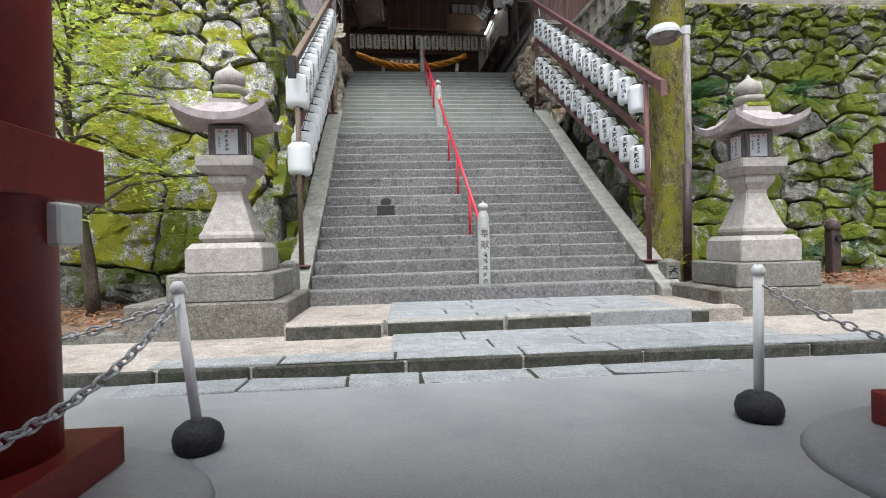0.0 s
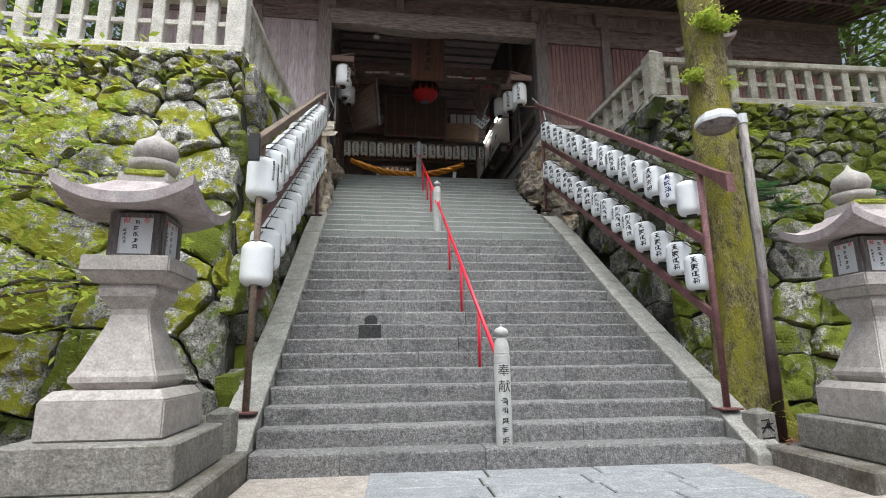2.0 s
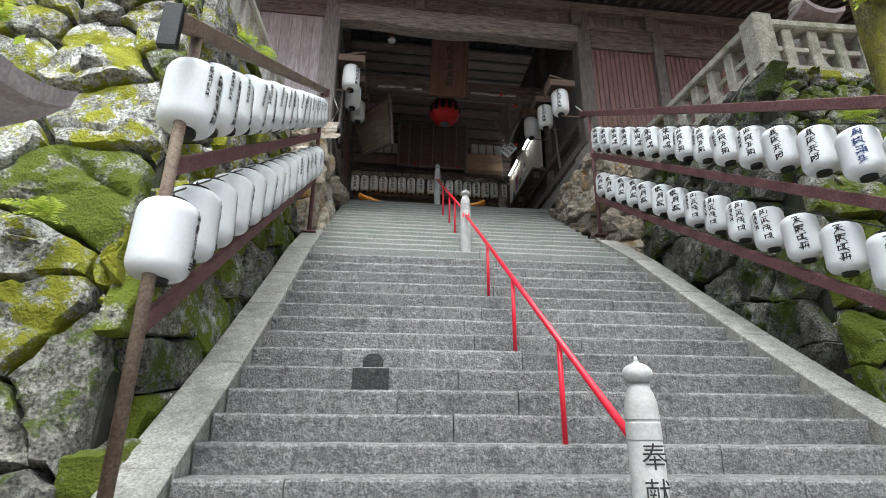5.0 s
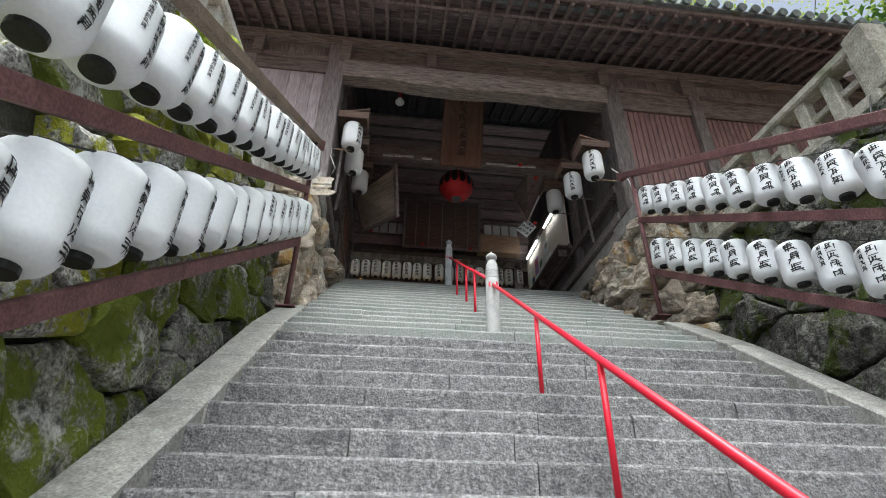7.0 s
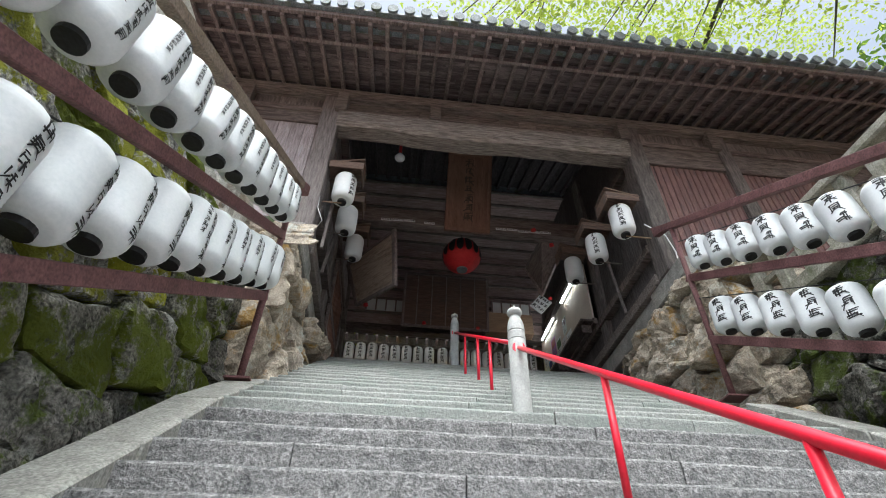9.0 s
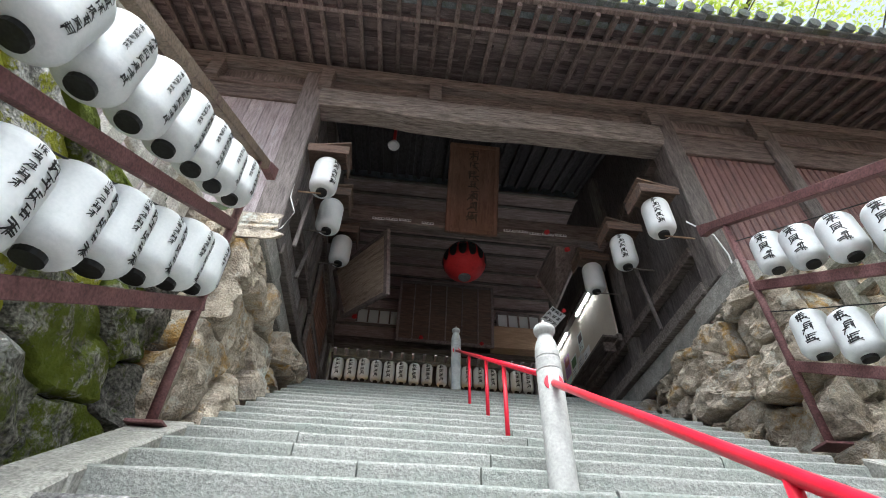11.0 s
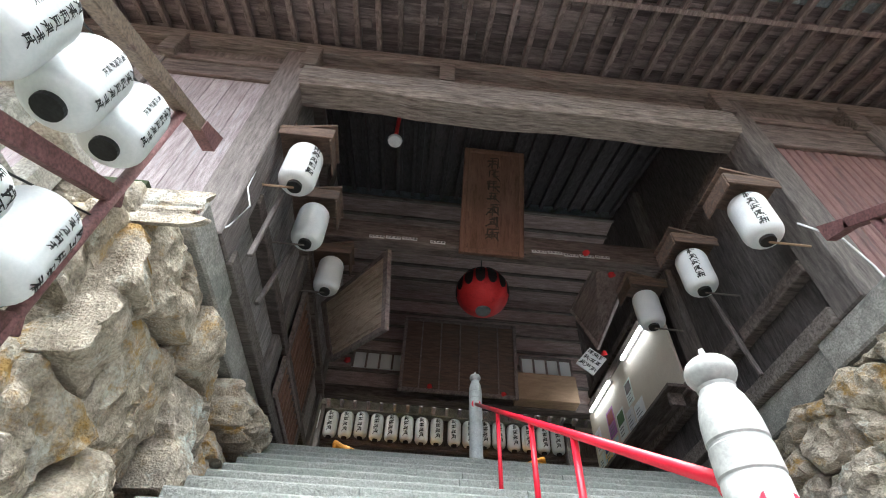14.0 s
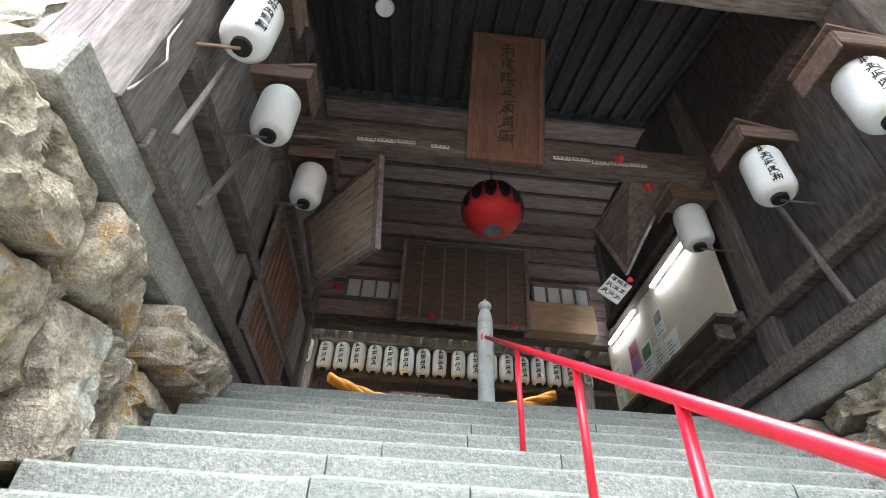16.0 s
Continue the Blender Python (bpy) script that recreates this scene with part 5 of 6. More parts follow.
for i, (c, s) in enumerate(((rwall(4.35, 3.3), 0.75), (rwall(4.0, 2.95), 0.6), (rwall(4.9, 3.2), 0.5), (rwall(6.3, 3.4), 0.6), (rwall(6.9, 2.7), 0.5), (rwall(5.6, 2.1), 0.4), (rwall(7.2, 1.6), 0.5), (rwall(4.6, 4.6), 0.4),
                            (rwall(5.5, 4.4), 0.35), (rwall(6.2, 0.55), 0.5), (rwall(7.0, 0.5), 0.5), (rwall(3.9, 4.4), 0.3), (lwall(-4.9, 3.9), 0.35), (lwall(-4.85, 3.6), 0.3), (lwall(-4.6, 4.2), 0.3), (lwall(-3.5, 2.3), 0.3), (lwall(-6.6, 3.2), 0.4),
                            ((3.05, 0.55, 0.3), 0.35), ((2.85, 1.1, 0.5), 0.3), ((-3.0, 2.6, 5.0), 0.35), ((-3.3, 3.4, 5.6), 0.3))):
    fern(c, (0, -1, 0.3) if c[0] > 3.2 or c[0] < -3.2 else (0.3 if c[0] < 0 else -0.3, -0.4, 0.8), s, 400 + i, M_LEAFD if c[0] > 0 and s > 0.45 else M_LEAFY)


# ---- trees ----
def leaf_cloud(centres, per, spread, size, seed):
    r = random.Random(seed)
    verts, faces = [], []
    for c in centres:
        for _ in range(per):
            d = Vector((r.gauss(0, 1), r.gauss(0, 1), r.gauss(0, 0.55))) * spread * 0.5
            p = Vector(c) + d
            a = Vector((r.uniform(-1, 1), r.uniform(-1, 1), r.uniform(-0.4, 0.4))).normalized()
            b = a.cross(Vector((r.uniform(-0.5, 0.5), r.uniform(-0.5, 0.5), 1))).normalized()
            s = size * r.uniform(0.6, 1.3)
            k = len(verts)
            verts += [p - a * s, p + b * s * 0.45, p + a * s, p - b * s * 0.45]
            faces.append((k, k + 1, k + 2, k + 3))
    return verts, faces


def tree(base, height, radius, crown_from, seed, clumps, per, size, material, bark, label, trunk_r=0.25, lean=(0, 0), name="tree"):
    r = random.Random(seed)
    t = thing(name, Matrix.Translation(base), label, "tree", "trees behind the gate" if height > 8 else "")
    pts = [Vector((lean[0] * f + 0.12 * math.sin(5 * f + seed), lean[1] * f, height * 0.9 * f)) for f in [i / 10 for i in range(11)]]
    part("trunk", tube(pts, trunk_r, 12, None, trunk_r * 0.25), bark, t, smooth=True)
    b = bmesh.new()
    centres = []
    limbs = max(6, clumps // 5)
    for i in range(limbs):
        f = crown_from + (0.95 - crown_from) * (i + r.random()) / limbs
        k = min(int(f * 10), 9)
        s = pts[k].lerp(pts[k + 1], f * 10 - k) if f < 1 else pts[-1]
        a = r.uniform(0, 6.28)
        reach = radius * r.uniform(0.5, 1.0) * (1.1 - 0.5 * f)
        e = s + Vector((math.cos(a) * reach, math.sin(a) * reach, r.uniform(0.05, 0.35) * reach))
        mid = (s + e) / 2 + Vector((0, 0, 0.12 * reach))
        tube([s, mid, e], trunk_r * 0.28, 6, b, 0.012)
        for _ in range(clumps // limbs):
            g = r.uniform(0.45, 1.05)
            centres.append(s.lerp(e, g) + Vector((r.gauss(0, 0.16), r.gauss(0, 0.16), r.gauss(0, 0.1))) * radius)
    part("branchwork", b, bark, t)
    part("crown", leaf_cloud(centres, per, radius * 0.3, size, seed + 1), material, t)
    return t


CANOPY = "tall broadleaf tree with airy bright green leaves"
for i, (x, y, z, h, rad) in enumerate(((5.5, 15.5, 6, 13, 5.0), (11.5, 12, 5.3, 12, 4.5), (0.5, 19, 6, 15, 5.0), (13, 5.5, 5.3, 11, 4.0), (-5.5, 17, 6, 12, 4.5), (-11, 9, 5.3, 11, 4.5), (10, 20, 6, 16, 6.0), (17, 12, 5.3, 14, 5))):
    tree((x, y, z), h, rad, 0.35, 500 + i, 90, 75, 0.13, M_LEAF if i % 2 else M_LEAFY, M_BARKPLAIN, CANOPY, 0.28, (r_lean := 0.4, 0.2))
# the young maple in front of the left wall
tree((-5.2, 0.0, -0.1), 4.6, 1.75, 0.3, 611, 100, 34, 0.05, M_LEAFY, M_BARKPLAIN, "slender young maple with fresh yellow-green leaves beside the wall", 0.09, (0.1, -0.2))
# the mossy trunk beside the stairs
t = thing("tree", pose(3.12, 1.0, 0.2), "large old tree trunk thickly coated in yellow moss", "tree")
b = bmesh.new()
rings = []
for i in range(26):
    f = i / 25
    z = -0.3 + 9.3 * f
    rad = 0.27 + 0.2 * math.exp(-2.2 * max(z, 0)) + 0.02 * math.sin(9 * f)
    cx, cy = 0.02 + 0.12 * f, 0.1 * f
    rings.append([b.verts.new((cx + rad * (1 + 0.16 * noise.noise(Vector((2 * math.cos(a), 2 * math.sin(a), z * 0.7)))) * math.cos(a), cy + rad * (1 + 0.16 * noise.noise(Vector((2 * math.cos(a), 2 * math.sin(a), z * 0.7 + 4)))) * math.sin(a), z))
                  for a in [2 * math.pi * k / 28 for k in range(28)]])
for p, c in zip(rings, rings[1:]):
    for k in range(28):
        b.faces.new((p[k], p[(k + 1) % 28], c[(k + 1) % 28], c[k]))
part("trunk", b, M_BARK, t, smooth=True)
tufts = []
for i, z in enumerate((5.15, 5.3, 4.35, 4.5, 6.1)):
    a = rng.uniform(3.4, 6.0)
    tufts.append((0.25 * math.cos(a), 0.25 * math.sin(a), z))
b = bmesh.new()
centres = []
r = random.Random(91)
top = Vector((0.14, 0.1, 9.0))
for i in range(16):
    a = r.uniform(-0.9, 2.3)
    e = top + Vector((math.cos(a) * r.uniform(2, 6.5), math.sin(a) * r.uniform(2, 8) + 1.0, r.uniform(2.0, 6.5)))
    mid = (top + e) / 2 + Vector((0, 0, 0.7))
    tube([top, mid, e], 0.1, 7, b, 0.015)
    for _ in range(9):
        g = mid.lerp(e, r.uniform(0.1, 1.15)) + Vector((r.gauss(0, 0.7), r.gauss(0, 0.7), r.gauss(0, 0.4)))
        centres.append(g)
        tube([mid.lerp(e, 0.6), g], 0.02, 5, b, 0.006)
for i in range(60):
    g = Vector((r.uniform(-4.5, 8), r.uniform(3.2, 8), 0))
    g.z = 11.2 + 0.55 * (g.y - 3) + r.uniform(0, 4)
    centres.append(g)
    if i % 3 == 0:
        tube([(top + g) / 2 + Vector((0, 0, 0.6)), g], 0.03, 5, b, 0.006)
part("branchwork", b, M_BARKPLAIN, t)
part("crown", leaf_cloud(centres, 170, 1.05, 0.06, 92), M_LEAFY, t, "airy bright green canopy")
part("moss_tuft", leaf_cloud(tufts + [(0.2, -0.25, 5.2), (-0.1, -0.28, 5.25)], 160, 0.16, 0.035, 77), M_LEAFY, t, "shaggy moss tufts")

# ---- street lamp and dark post ----
lamp = thing("street_lamp", pose(3.1, 0.42, 0.12), "weathered pole with a grey hooded lamp beside the tree", "street lamp")
part("pole", tube([(-0.02, 0, 0), (0.03, 0, 2.2), (0.03, 0, 3.75)], 0.052, 12), M_POLE, lamp, smooth=True)
part("pole_sleeve", tube([(-0.02, 0, 0), (0.005, 0, 1.75)], 0.062, 12), M_POLEDK, lamp, "dark brown painted sleeve", smooth=True)
part("pole_cap", tube([(0.03, 0, 3.66), (0.03, 0, 3.78)], 0.062, 12), M_STEEL, lamp)
part("arm", beam((0.03, 0, 3.68), (-0.14, -0.02, 3.72), 0.05, 0.05), M_STEEL, lamp)
part("hood", lathe([(0.25, 3.62), (0.25, 3.66), (0.19, 3.75), (0.1, 3.79)], 8, Matrix.Translation((-0.32, -0.03, 0)), None, math.pi / 8), M_STEEL, lamp)
part("diffuser", lathe([(0.1, 3.53), (0.17, 3.55), (0.23, 3.615)], 12, Matrix.Translation((-0.32, -0.03, 0))), M_POLE, lamp, "dusty translucent bowl")
pst = thing("metal_post", pose(5.85, 0.95, 0.06), "short dark brown metal post standing by the wall", "post")
part("shaft", box((-0.08, -0.08, 0), (0.08, 0.08, 0.78), 0.01), M_POLEDK, pst)
part("cap", lathe([(0.1, 0.78), (0.11, 0.84), (0.1, 0.92), (0.05, 0.95)], 14), M_POLEDK, pst, smooth=True)
part("ring", tube([(0.0, -0.1, 0.66), (0.0, -0.14, 0.66)], 0.05, 12), M_BLACK, pst)


# ---- chain stanchions ----
def chain(p, q, sag, parent):
    p, q = Vector(p), Vector(q)
    n = max(6, int((q - p).length / 0.055))
    pts = [p.lerp(q, i / n) - Vector((0, 0, sag * 4 * (i / n) * (1 - i / n))) for i in range(n + 1)]
    link = None
    for i in range(n):
        a, c = pts[i], pts[i + 1]
        d = (c - a).normalized()
        mm = d.to_track_quat("X", "Z").to_matrix().to_4x4() @ Matrix.Rotation(radians(90 * (i % 2)), 4, "X")
        mm.translation = (a + c) / 2
        if link is None:
            loop = [(0.038 * math.cos(t), 0.02 * math.sin(t), 0) for t in [2 * math.pi * k / 10 for k in range(11)]]
            link = part("chain_link", tube(loop, 0.0065, 5), M_CHAIN, parent, m=mm)
        else:
            share("chain_link", link.data, parent, mm)


def stanchion(x, y, lean, far, mid):
    s = thing("chain_stanchion", pose(x, y, -0.24), "white chain stanchion in a black rubber base", "stanchion", "chain stanchions")
    part("base", lathe([(0.1, 0), (0.118, 0.03), (0.122, 0.07), (0.108, 0.115), (0.07, 0.145), (0.03, 0.15)], 18), M_RUBBER, s, smooth=True)
    part("pole", tube([(0, 0, 0.1), (lean, 0, 0.8)], 0.026, 14), M_WHITE, s, smooth=True)
    part("cap", lathe([(0.02, 0.78), (0.034, 0.8), (0.036, 0.825), (0.02, 0.85)], 12, Matrix.Translation((lean, 0, 0))), M_WHITE, s, smooth=True)
    chain((lean, 0, 0.75), far, 0.18, s)
    if mid:
        chain((lean, 0, 0.75), mid, 0.1, s)


stanchion(-2.16, -4.22, -0.08, (-0.16, -1.75, 0.55), (-1.6, 0.1, 0.55))
stanchion(0.82, -4.2, 0.01, (1.5, -0.6, 0.4), None)

# ---- the red gate where the walk begins ----
red = thing("red_gate", pose(0, 0, 0), "dark vermilion lacquered timber gate on stone bases", "gate")
for side, x in ((-1, -2.62), (1, 1.36)):
    part("pillar", lathe([(0.27, -0.02), (0.27, 3.3)], 32, Matrix.Translation((x, -5.0, 0))), M_GATERED, red, smooth=True)
    part("pillar", lathe([(0.27, -0.02), (0.27, 3.3)], 32, Matrix.Translation((x - 0.5 * (x < 0) + 0.5 * (x > 0), -9.0, 0))), M_GATERED, red, smooth=True)
    part("plinth_block", box((x - 0.35, -5.4, -0.1), (x + 0.35, -4.68, 0.05), 0.006), M_GATERED, red)
    part("tie_beam", box((x - 0.28 if x > 0 else x + 0.0, -9.3, 0.96), (x + 0.0 if x > 0 else x + 0.28, -4.64, 1.18), 0.006), M_GATERED, red)
    part("stone_base", lathe([(0.76, -0.26), (0.72, -0.2), (0.6, -0.13), (0.42, -0.098), (0.1, -0.096)], 32, Matrix.Translation((x + 0.02, -4.98, 0))), M_ROAD, red, "rounded pale stone base", True)
# Plain roof slab out of view, added to shade the near road.
part("roof_timber", box((-7, -12.5, 3.25), (6.5, -5.9, 3.5), 0.02), M_GATERED, red)
part("switch_box", box((-2.42, -4.98, 0.79), (-2.31, -4.84, 0.945), 0.01), M_WHITE, red, "pale grey switch box")
tagged(part("wall_behind", box((-9, -12.7, -0.4), (8, -12.5, 4.2)), M_WOODDKV), "dark timber wall behind the red gate", "wall", kind="structure")

# ---- inside the gatehouse ----
TURN = 2.1
plq = thing("plaque", pose(-0.13, 9.36, 9.39, 22, 0, TURN), "carved brown wooden name plaque hung from the cross beam", "plaque")
part("board", box((-0.43, -0.03, 0.06), (0.43, 0.03, 1.86), 0.01), M_PLAQUE, plq)
for lo, hi in (((-0.5, -0.06, 0), (-0.42, 0.05, 1.92)), ((0.42, -0.06, 0), (0.5, 0.05, 1.92)), ((-0.42, -0.06, 0), (0.42, 0.05, 0.08)), ((-0.42, -0.06, 1.84), (0.42, 0.05, 1.92))):
    part("frame_bar", box(lo, hi, 0.012), M_PLAQUE, plq)
b = bmesh.new()
for i in range(7):
    scribble(b, 0.0, 1.66 - 0.22 * i, 0.24, random.Random(700 + i), lambda u, v: Vector((u, -0.034, v)))
tagged(part("carved_lettering", b, M_CARVED, plq), kind="stuff")

rl = thing("red_lantern", pose(-0.12, 10.5, 9.66, 0, 0, TURN), "large round red paper lantern with black petals", "lantern")
part("body", lathe([(0.12, -0.4)] + [(0.45 * math.cos(a) * (1 + 0.006 * (k % 2)), 0.42 * math.sin(a)) for k, a in enumerate([radians(-72 + 4.0 * i) for i in range(37)])] + [(0.12, 0.4)], 30), M_RLAN, rl, smooth=True)
for k in range(14):
    b = bmesh.new()
    a0 = 2 * math.pi * k / 14
    cols = []
    for i in range(7):
        e = radians(68 - (0, 28, 54, 70, 79, 84, 87)[i])
        w = 0.185 * (0.9, 0.97, 1.0, 0.98, 0.82, 0.55, 0.15)[i]
        cols.append([b.verts.new((0.463 * math.cos(e) * math.cos(a0 + s * w), 0.463 * math.cos(e) * math.sin(a0 + s * w), 0.434 * math.sin(e))) for s in (-1, 0, 1)])
    for p, c in zip(cols, cols[1:]):
        for i in range(2):
            b.faces.new((p[i], p[i + 1], c[i + 1], c[i]))
    part("petal", b, M_INK, rl)
part("crest", lathe([(0.12, -0.43), (0.13, -0.4)], 20), M_TILE, rl, "grey-green round crest")
part("top_ring", lathe([(0.13, 0.38), (0.14, 0.42), (0.1, 0.44)], 20), M_BLACK, rl)
part("cord", tube([(0, 0, 0.43), (0, 0, 2.26)], 0.01, 6), M_BLACK, rl)

KITS = [lantern_meshes(0.59, 0.185, 720 + i, M_INK, 5) for i in range(2)]
PLAINKIT = KITS[0][:4]
HUNG = [(-2.43, 7.08, 8.06, 0), (-2.48, 8.02, 8.24, 2), (-2.5, 9.45, 8.8, 2), (2.15, 7.06, 7.72, 1), (2.15, 8.2, 8.1, 1), (2.15, 9.5, 8.6, 2)]
for i, (x, y, z, k) in enumerate(HUNG):
    sgn = 1 if x > 0 else -1
    paper_lantern(pose(x, y, z - 0.27, 0, 0, -25 if x > 0 else 50), PLAINKIT if k == 2 else KITS[k], "white paper lantern hung under a small wooden hood", "lanterns in the gateway")
    hood = thing("lantern_hood", pose(x, y, z + 0.4, 0, 0, TURN), "small dark wooden hood sheltering a paper lantern", "hood", "lantern hoods")
    part("roof_board", box((-0.3, -0.24, 0.0), (0.3, 0.24, 0.03), 0.004, pose(0, 0, 0.06, 0, 14 * sgn, 0)), M_HOOD, hood)
    part("front_board", box((-0.02, -0.22, -0.14), (0.0, 0.22, 0.06), 0.004, pose(-sgn * 0.27, 0, 0)), M_HOOD, hood)
    part("side_board", box((-0.28, -0.235, -0.1), (0.28, -0.215, 0.06), 0.004), M_HOOD, hood)
    stick = thing("lantern_stick", pose(x, y, z - 0.29, 0, 0, TURN), "pale wooden stick steadying a paper lantern", "bracket", "lantern sticks")
    part("stick", beam((0.0, 0, -0.01), (sgn * 0.42, 0.0, -0.01), 0.022, 0.022), M_BOX if i < 1 or i == 3 else M_WOOD, stick)
for sgn, a, c in ((-1, (-2.62, 7.35, 8.3), (-2.62, 7.2, 6.9)), (1, (2.5, 8.65, 8.4), (2.5, 8.4, 6.85)), (-1, (-2.7, 8.7, 9.4), (-2.7, 7.9, 6.95))):
    s = thing("slanting_batten", Matrix.Translation(c), "plain slanting wooden batten against the passage wall", "batten", "slanting battens")
    part("batten", beam((0, 0, 0), Vector(a) - Vector(c), 0.05, 0.04), M_WOODV, s)
wire = thing("cable", pose(0, 0, 0), "thin white cable looping down the gate post", "cable", "cables")
part("strand", tube([(-2.75, 6.86, 8.0), (-2.72, 6.84, 7.4), (-2.6, 6.8, 7.1), (-2.7, 6.82, 6.85), (-2.85, 6.85, 6.75)], 0.008, 6), M_WHITE, wire, smooth=True)
wire = thing("cable", pose(0, 0, 0), "thin white cable looping down the gate post", "cable", "cables")
part("strand", tube([(2.45, 6.95, 7.6), (2.68, 6.86, 7.3), (2.74, 6.84, 6.95), (2.7, 6.8, 6.75), (2.78, 6.8, 6.55)], 0.01, 6), M_WHITE, wire, smooth=True)

# paper slips and a red cloth on the cross beam
for i, x in enumerate((-1.75, -1.5, -1.25, -0.82, 0.75, 1.0, 1.25, 1.5, 1.75)):
    s = thing("paper_slip", GATE @ pose(x, 2.293, 9.5 + 0.012 * (i % 3)), "narrow printed paper slip pasted on the beam", "paper slip", "paper slips")
    part("paper", box((-0.115, -0.003, -0.03), (0.115, 0.003, 0.03)), M_PAPER, s)
    b = bmesh.new()
    for k in range(4):
        scribble(b, -0.08 + 0.055 * k, 0, 0.05, random.Random(740 + i * 5 + k), lambda u, v: Vector((u, -0.0045, v)))
    tagged(part("print", b, M_INK, s), kind="stuff")
for x, y, z in ((1.3, 9.2, 9.44), (1.75, 9.5, 9.3), (-2.35, 11.0, 9.2), (-2.3, 11.2, 8.6), (2.2, 11.5, 9.3), (-0.9, 12.4, 8.95), (0.5, 12.5, 8.95)):
    s = thing("red_cloth", pose(x, y, z), "small crumpled red cloth tied to the timber", "cloth", "red cloths")
    b = lathe([(0.01, -0.045), (0.055, -0.02), (0.02, 0.0), (0.05, 0.02), (0.01, 0.04)], 7)
    for v in b.verts:
        v.co *= 1 + 0.4 * noise.noise(v.co * 17 + Vector((x, y, z)))
    part("knot", b, M_RLAN, s)
bulb = thing("ceiling_lamp", pose(-1.62, 7.6, 9.58), "small red-stemmed bulb hanging in the gateway", "lamp")
part("stem", tube([(0, 0, 0.09), (0, 0, 1.8)], 0.028, 10), M_RLAN, bulb)
part("shade", lathe([(0.09, 0.0), (0.1, 0.03), (0.05, 0.12)], 14), M_STEEL, bulb)

# framed panels
def panel(m, w, h, inner, label, bars=0, bar_mat=None):
    p = thing("framed_panel", m, label, "panel", "framed panels in the gateway")
    part("sheet", box((0.04, -0.012, 0.04), (w - 0.04, 0.012, h - 0.04)), inner, p)
    for lo, hi in (((0, -0.035, 0), (0.07, 0.035, h)), ((w - 0.07, -0.035, 0), (w, 0.035, h)), ((0.07, -0.035, 0), (w - 0.07, 0.035, 0.07)), ((0.07, -0.035, h - 0.07), (w - 0.07, 0.035, h))):
        part("frame_bar", box(lo, hi, 0.006), M_RAFTER, p)
    for i in range(bars):
        x = w * (i + 1) / (bars + 1)
        part("bar", box((x - 0.014, -0.026, 0.07), (x + 0.014, 0.02, h - 0.07), 0.003), bar_mat or M_RAFTER, p)
    return p


def on_plane(a, b, c):
    """Pose with its origin at a, x towards b, z towards c."""
    a, b, c = Vector(a), Vector(b), Vector(c)
    x = (b - a).normalized()
    y = (c - a).cross(x).normalized()
    z = x.cross(y)
    m = Matrix((x, y, z)).transposed().to_4x4()
    m.translation = a
    return m


def skew_panel(corners, inner, label, bars, bar_mat):
    """A framed board of four corners (low near, low far, high far, high near), not quite square."""
    a, b_, c, d = [Vector(v) for v in corners]
    out = (b_ - a).cross(d - a).normalized()
    p = thing("framed_panel", Matrix.Translation(a), label, "panel", "framed panels in the gateway")

    def at(u, v):
        return (a.lerp(b_, u)).lerp(d.lerp(c, u), v) - a

    def strip(name, u0, u1, v0, v1, t0, t1, material):
        vs = [at(u, v) + out * t for t in (t0, t1) for u, v in ((u0, v0), (u1, v0), (u1, v1), (u0, v1))]
        part(name, ([tuple(v) for v in vs], [(3, 2, 1, 0), (4, 5, 6, 7), (0, 1, 5, 4), (1, 2, 6, 5), (2, 3, 7, 6), (3, 0, 4, 7)]), material, p)

    strip("sheet", 0.03, 0.97, 0.03, 0.97, -0.01, 0.01, inner)
    for u0, u1, v0, v1 in ((0, 0.06, 0, 1), (0.94, 1, 0, 1), (0.06, 0.94, 0, 0.05), (0.06, 0.94, 0.95, 1)):
        strip("frame_bar", u0, u1, v0, v1, -0.035, 0.035, M_RAFTER)
    for k in range(bars):
        v = (k + 1) / (bars + 1)
        strip("bar", 0.06, 0.94, v - 0.008, v + 0.008, -0.018, 0.018, bar_mat)


PANEL_L = ((-2.41, 10.46, 8.05), (-1.55, 9.35, 7.85), (-1.67, 9.35, 9.36), (-2.75, 10.46, 9.15))
PANEL_R = ((1.73, 10.6, 8.69), (2.12, 9.5, 9.5), (1.55, 9.5, 9.5), (1.4, 10.6, 9.48))
skew_panel(PANEL_L, M_MAT, "framed reed-mat panel hanging slantwise in the gateway", 7, M_MAT)
skew_panel(PANEL_R, M_RAFTER, "dark framed board hanging slantwise in the gateway", 1, M_WOOD)
panel(pose(-1.5, 12.6, 8.95, 8, 0, TURN), 2.32, 1.6, M_HOOD, "large dark framed board hung above the far opening", 5)
bx = thing("wooden_box", pose(0.78, 12.7, 9.0, 0, 0, TURN), "plain brown wooden box shelf above the opening", "box")
part("front", box((0, 0, 0), (1.25, 0.3, 0.6), 0.01), M_BOX, bx)
sg = thing("sign", on_plane((1.68, 11.6, 9.11), (1.95, 11.6, 8.88), (1.96, 11.6, 9.51)), "small white handwritten sign hung askew beside the notice board", "sign")
part("board", box((0, -0.012, 0), (0.36, 0.012, 0.48), 0.004), M_PAPER, sg)
b = bmesh.new()
for i in range(9):
    scribble(b, 0.07 + 0.11 * (i % 3), 0.4 - 0.15 * (i // 3), 0.12, random.Random(770 + i), lambda u, v: Vector((u, -0.0135, v)))
tagged(part("ink_writing", b, M_INK, sg), kind="stuff")
